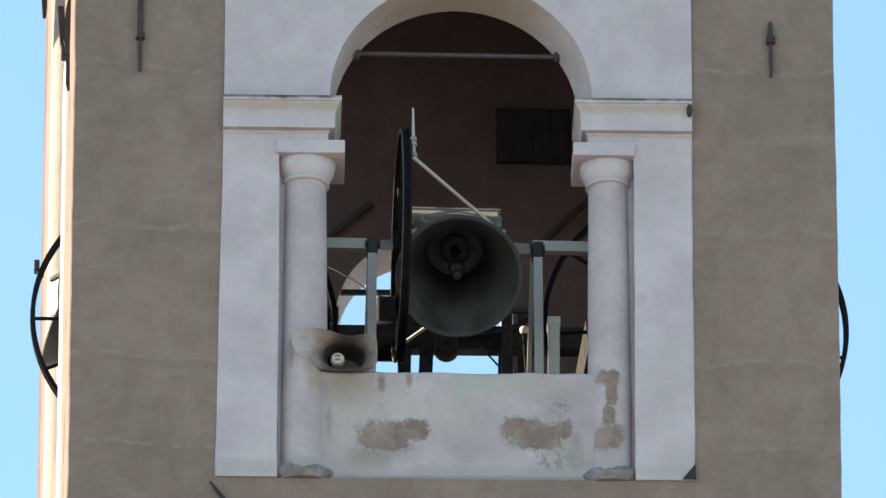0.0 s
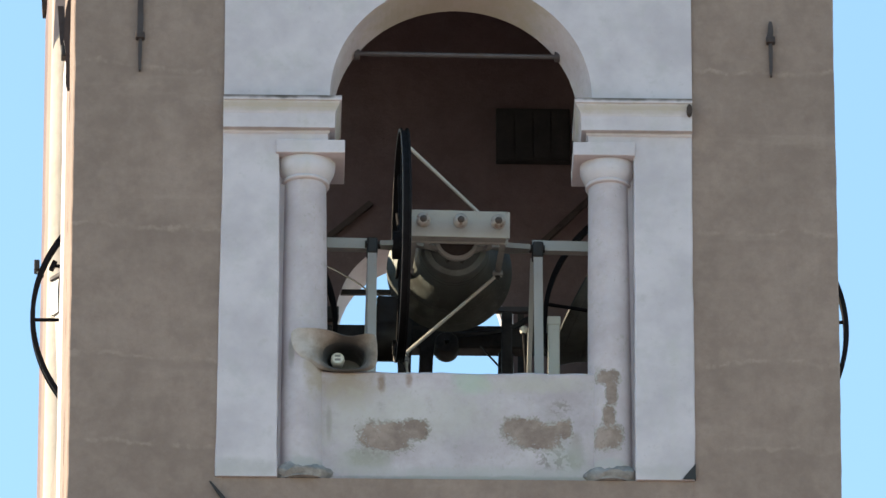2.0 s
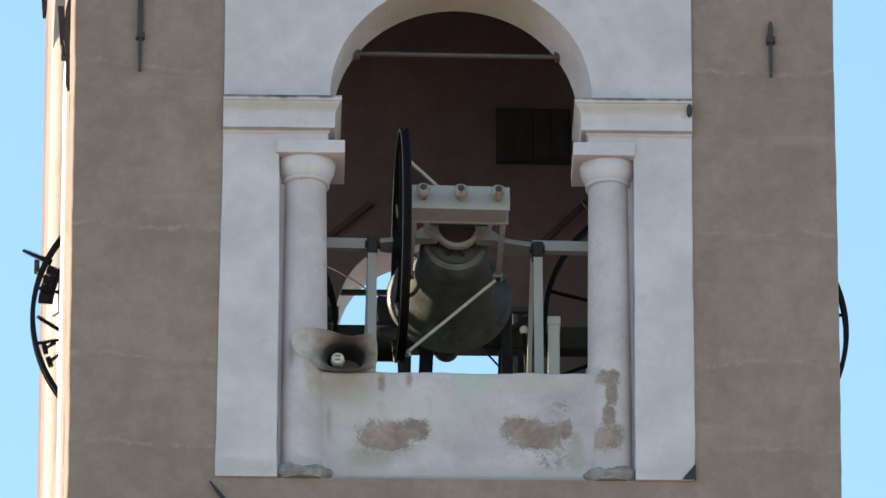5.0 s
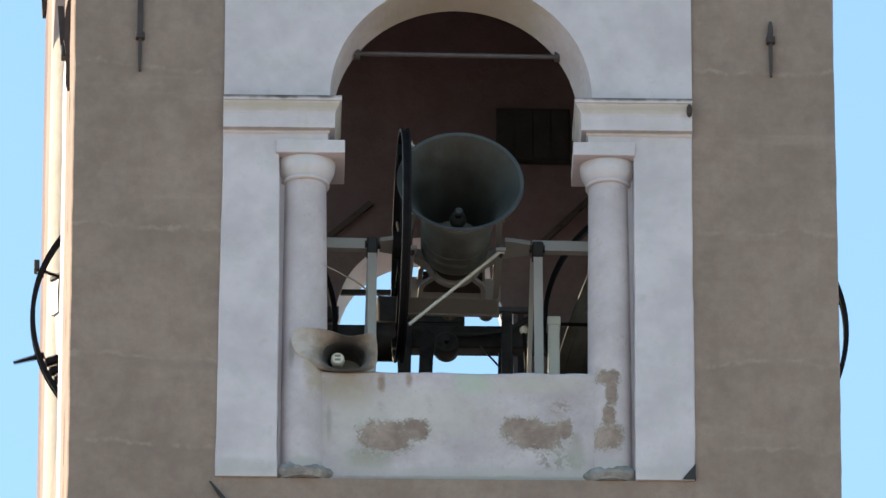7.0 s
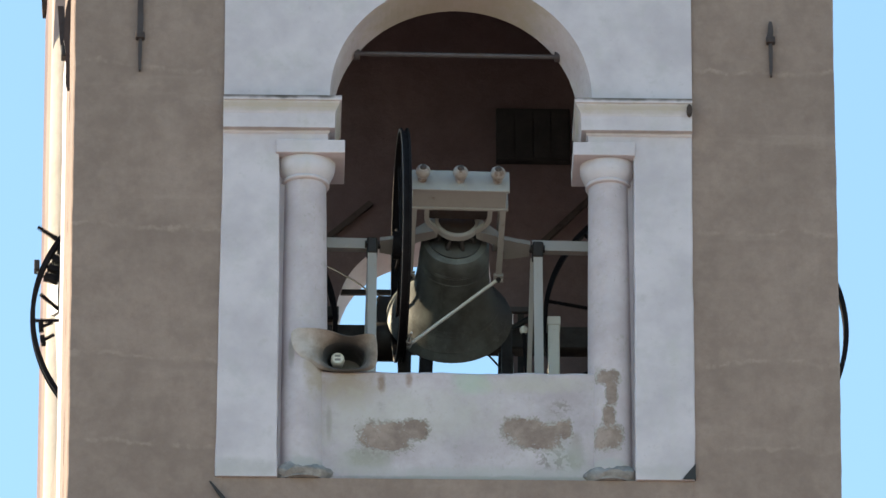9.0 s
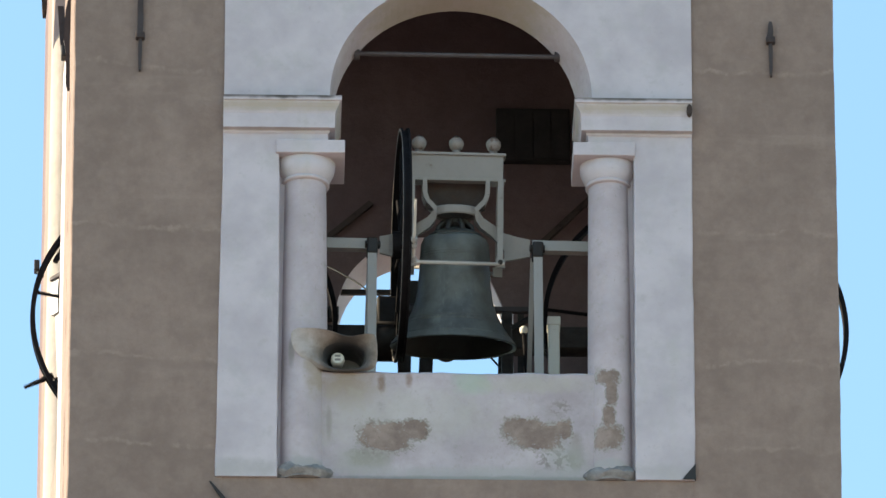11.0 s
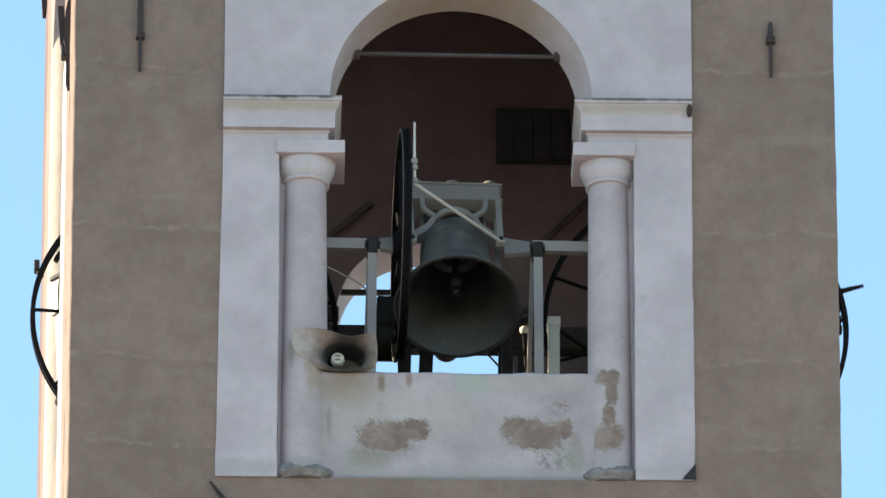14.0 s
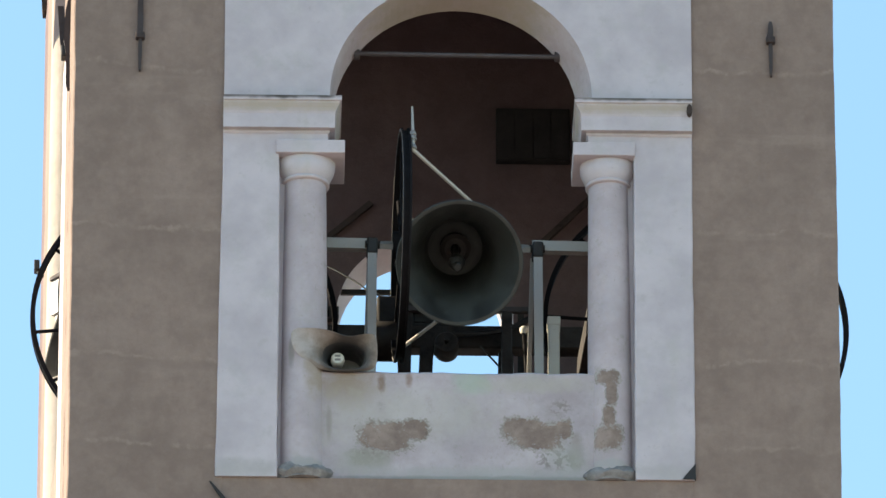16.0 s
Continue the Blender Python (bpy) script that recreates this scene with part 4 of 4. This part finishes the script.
# dark shutter on the back wall
shut = thing("shutter", Matrix.Translation(S(1.088, BACK_IN - 0.02, 43.19)), "dark timber shutter on the back wall", "shutter")
bm = bmesh.new()
box(bm, -0.30, 0.30, -0.05, 0.03, -0.24, 0.24, None, 0.01)
part("leaf", bm, M_SHUT, shut)
for i in range(4):
    bm = bmesh.new()
    box(bm, -0.29 + i * 0.147, -0.29 + i * 0.147 + 0.138, -0.062, -0.048, -0.225, 0.225)
    part("board", bm, M_SHUT, shut)

# tie rod under the arch
tie = thing("tie_rod", pose(CX, 0.33, 42.06), "thin grey iron tie rod across the arch", "tie rod")
bm = bmesh.new()
tube(bm, [(-0.87, 0, 0.012), (0.87, 0, -0.004)], 0.019, 10)
part("rod", bm, M_TIE, tie, smooth=True)
for k in (-1, 1):
    bm = bmesh.new()
    tube(bm, [(k * 0.76, 0, 0.0), (k * 0.80, 0, 0.0)], 0.042, 12)
    part("collar", bm, M_TIE, tie, smooth=True)

# ---- wall irons ----
def wall_iron(x, y, z, up, down, label, turn=0):
    ob = thing("wall_anchor", pose(x, y, z, 0, 0, turn), label, "wall anchor", "wall anchors")
    bm = bmesh.new()
    rows = [(-down, 0.006), (-down + 0.03, 0.011), (-0.12, 0.015), (0.0, 0.013), (0.06, 0.023), (up * 0.6, 0.021), (up, 0.012)]
    rings = [[bm.verts.new((sx * w, sy, zz)) for sx, sy in ((-1, -0.035), (1, -0.035), (1, -0.002), (-1, -0.002))] for zz, w in rows]
    for a, b in zip(rings, rings[1:]):
        for i in range(4):
            j = (i + 1) % 4
            bm.faces.new((a[i], a[j], b[j], b[i]))
    bm.faces.new(rings[0])
    bm.faces.new(rings[-1][::-1])
    part("spike", bm, M_ANCHOR, ob)
    bm = bmesh.new()
    box(bm, -0.036, 0.036, -0.055, 0.01, -0.03, 0.024, None, 0.010)
    part("collar", bm, M_ANCHOR, ob)
    return ob


wall_iron(-2.352, 0, 42.022, 0.85, 0.305, "long rusty iron tie anchor on the brown wall")
wall_iron(2.546, 0, 42.035, 0.16, 0.315, "short rusty iron tie anchor on the brown wall")
ob = thing("wall_anchor", pose(-2.93, 0.62, 42.05, 0, 0, 0), "crossed dark iron tie anchor on the sunlit wall", "wall anchor", "wall anchors")
for rows in (((0.025, -0.08, -0.21, 0.016), (0.022, -0.08, -0.17, 0.026), (0.028, -0.07, 0.10, 0.034), (0.020, -0.06, 0.24, 0.046), (0.022, -0.05, 0.50, 0.036), (0.034, -0.04, 0.66, 0.020)),
             ((-0.010, -0.02, 0.12, 0.030), (-0.026, 0.0, 0.26, 0.030), (-0.055, 0.04, 0.58, 0.024))):
    bm = bmesh.new()
    rings = [[bm.verts.new((x + i * w, y + j * 0.025, z)) for i, j in ((-1, -1), (1, -1), (1, 1), (-1, 1))] for x, y, z, w in rows]
    for a, b in zip(rings, rings[1:]):
        for i in range(4):
            j = (i + 1) % 4
            bm.faces.new((a[i], a[j], b[j], b[i]))
    bm.faces.new(rings[0][::-1])
    bm.faces.new(rings[-1])
    part("arm", bm, M_ANCHOR, ob)
bm = bmesh.new()
box(bm, -0.045, 0.06, -0.06, 0.04, 0.10, 0.20, None, 0.01)
part("boss", bm, M_IRON, ob)

x0, z0 = -1.775, 38.185
ob = thing("iron_hook", pose(x0, -0.01, z0), "dark iron hook end on the brown wall", "hook")
bm = bmesh.new()
tube(bm, [(0.0, -0.02, 0.0), (0.05, -0.02, -0.07), (0.13, -0.01, -0.18), (0.19, 0.0, -0.30)], 0.006, 8, 0.03)
part("prong", bm, M_IRON, ob, smooth=True)
bm = bmesh.new()
box(bm, 0.15, 0.23, -0.03, 0.012, -0.36, -0.28, None, 0.006)
part("plate", bm, M_IRON, ob)

ob = thing("rust_plug", pose(1.905, -0.09, 41.375), "round rusty iron plug in the moulding", "plug")
bm = bmesh.new()
lathe(bm, [(0, -0.05), (0.022, -0.05), (0.022, 0.02), (0.018, 0.03), (0, 0.03)], 20, pose(0, 0, 0, 90, 0, 0) @ Matrix.Diagonal((1, 2.2, 1, 1)))
part("head", bm, M_RUST, ob, smooth=True)

ob = thing("corner_chip", pose(1.922, -0.02, 38.24), "dark chipped corner plate at the pilaster foot", "chip")
bm = bmesh.new()
v = [bm.verts.new(p) for p in ((-0.10, -0.004, 0.0), (0.004, -0.004, 0.0), (0.004, -0.004, 0.135), (-0.10, 0.03, 0.0), (0.004, 0.03, 0.0), (0.004, 0.03, 0.135))]
for q in ((0, 1, 2), (5, 4, 3), (0, 3, 4, 1), (1, 4, 5, 2), (2, 5, 3, 0)):
    bm.faces.new([v[i] for i in q])
part("plate", bm, M_IRON, ob)

ob = thing("corbel", pose(-3.185, 4.20, 44.47), "small brown corbel at the sunlit wall's far edge", "corbel")
bm = bmesh.new()
rect_stack(bm, [(-0.012, 0.1, -0.06, 0.08, 0.0), (-0.02, 0.1, -0.08, 0.08, 0.06), (-0.03, 0.1, -0.09, 0.08, 0.5)])
part("block", bm, M_RUST, ob)
ob = thing("flood_lamp", pose(-3.20, 3.9, 41.90), "small dark lamp box on the sunlit wall", "lamp")
bm = bmesh.new()
box(bm, -0.022, 0.022, -0.05, 0.05, 0.045, 0.135, None, 0.008)
part("case", bm, M_IRON, ob)
bm = bmesh.new()
bar(bm, (0.0, 0, 0.06), (0.06, -0.05, -0.02), 0.025, 0.025)
part("arm", bm, M_IRON, ob)

ob = thing("bearing_case", pose(-3.000, 2.75, 41.271, 0, 0, -50), "grey steel bearing case of the big bell in full sun", "bearing case")
bm = bmesh.new()
rect_stack(bm, [(-0.030, 0.06, -0.05, 0.05, -0.30), (-0.045, 0.06, -0.06, 0.06, -0.12), (-0.028, 0.06, -0.05, 0.05, -0.02), (-0.028, 0.06, -0.05, 0.05, 0.0)])
part("case", bm, M_STEEL, ob)
bm = bmesh.new()
box(bm, -0.034, 0.10, -0.07, 0.07, 0.0, 0.035, None, 0.006)
part("lid", bm, M_TIE, ob, "darker flat lid")
bm = bmesh.new()
bar(bm, (0.03, 0, -0.28), (0.20, 0, FLOOR - 41.271), 0.06, 0.06)
part("leg", bm, M_STEEL, ob)

# ---- loudspeaker horn on the parapet ----
horn = thing("loudspeaker", pose(-0.735, 0.0, 39.165), "weathered grey horn loudspeaker resting on the parapet", "loudspeaker")
bm = bmesh.new()
n = 40


def between(p, q, k):
    return p[0] + (q[0] - p[0]) * k, p[1] + (q[1] - p[1]) * k


# a dented four-sided mouth (x, z) that narrows to a round throat
MOUTH = [(0.230, 0.07), (0.222, 0.262), (0.14, 0.262), (0.0, 0.235), (-0.13, 0.285), (-0.28, 0.305), (-0.425, 0.295), (-0.42, 0.16), (-0.33, 0.07), (-0.17, -0.01), (0.0, -0.015), (0.20, -0.005)]
LIP = []
for i in range(n):
    u = i / n * len(MOUTH)
    k = int(u)
    LIP.append(between(MOUTH[k], MOUTH[(k + 1) % len(MOUTH)], u - k))
LIP = [between(LIP[i], ((LIP[i - 1][0] + LIP[(i + 1) % n][0]) / 2, (LIP[i - 1][1] + LIP[(i + 1) % n][1]) / 2), 0.7) for i in range(n)]
rings, back = [], []
for y, k in ((-0.09, 0.0), (-0.06, 0.28), (-0.02, 0.58), (0.04, 0.84), (0.10, 0.95), (0.16, 1.0), (0.34, 1.03)):
    for store, grow, dy in ((rings, 0.0, 0.0), (back, 0.006, 0.003)):
        ring = []
        for i in range(n):
            t = 2 * math.pi * i / n - 0.42
            p = between(LIP[i], (-0.008 + 0.132 * math.cos(t), 0.120 + 0.118 * math.sin(t)), k)
            out = Vector((p[0] + 0.03, p[1] - 0.17)).normalized() * grow
            low = max(0.0, 1 - LIP[i][1] / 0.30) * (1 - k)
            ring.append(bm.verts.new((p[0] + out.x, y + dy + 0.10 * low * (1 - k), p[1] + out.y)))
        store.append(ring)
back = back[::-1]
for a, b in zip(rings + back, (rings + back)[1:] + [rings[0]]):
    for i in range(n):
        j = (i + 1) % n
        f = bm.faces.new((a[i], a[j], b[j], b[i]))
for f in bm.faces:
    c = f.calc_center_median()
    f.material_index = 1 if c.y > 0.04 else 0
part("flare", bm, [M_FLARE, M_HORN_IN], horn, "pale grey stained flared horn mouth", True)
bm = bmesh.new()
lathe(bm, [(0, 0.0), (0.125, 0.0), (0.125, 0.16), (0.09, 0.22), (0, 0.22)], 28, pose(-0.008, 0.33, 0.125, -90, 0, 0))
part("driver", bm, M_HORN, horn, smooth=True)
bm = bmesh.new()
lathe(bm, [(0, -0.10), (0.042, -0.10), (0.052, -0.085), (0.054, -0.05), (0.045, 0.0), (0.03, 0.1), (0, 0.1)], 24, pose(-0.070, 0.20, 0.140, -90, 0, 0))
plug = part("phase_plug", bm, M_PALE, horn, "pale plastic centre plug", True)
for dz in (-0.016, 0.016):
    bm = bmesh.new()
    box(bm, -0.093, -0.048, 0.096, 0.104, 0.140 + dz - 0.006, 0.145 + dz + 0.006)
    part("mark", bm, M_HORN, plug)
bm = bmesh.new()
box(bm, -0.07, 0.11, 0.14, 0.32, 0.0, 0.03, None, 0.008)
part("bracket", bm, M_HORN, horn)


def swing(seconds, first, period, amplitude):
    """Angles of a free pendulum of that period, in degrees, at tenths of a second; first: a time of its outermost point."""
    a = radians(amplitude)
    x, y = 1.0, math.cos(a / 2)
    for _ in range(8):
        x, y = (x + y) / 2, math.sqrt(x * y)
    w = 2 * math.pi / (period * x)
    steps = 800
    h = period / 4 / steps
    table, p, v = [], a, 0.0
    for _ in range(steps + 1):
        table.append(p)
        v -= w * w * math.sin(p) * h / 2
        p += v * h
        v -= w * w * math.sin(p) * h / 2
    rows = []
    for i in range(int(seconds * 10) + 1):
        u = ((i / 10 - first) % period) / period * 4
        k = u if u <= 2 else 4 - u
        val = table[min(steps, round(k * steps))] if k <= 1 else -table[min(steps, round((2 - k) * steps))]
        rows.append((i / 10, math.degrees(val)))
    return rows


def motions():
    for bell, clap, rest, first, period, amp in ((bell_f, clap_f, FRONT, 0.570, 3.192, 105.3),
                                                 (bell_l, clap_l, LEFT, 0.03, 4.05, 115.0),
                                                 (bell_r, clap_r, RIGHT, -0.597, 5.305, 119.0)):
        angles = swing(16.0, first, period, amp)
        walk(bell, [(t, rest @ pose(0, 0, 0, -a, 0, 0)) for t, a in angles])
        walk(clap, [(t, pose(0, 0, 0, 9 * math.tanh(a / 35), 0, 0)) for t, a in angles])


motions()
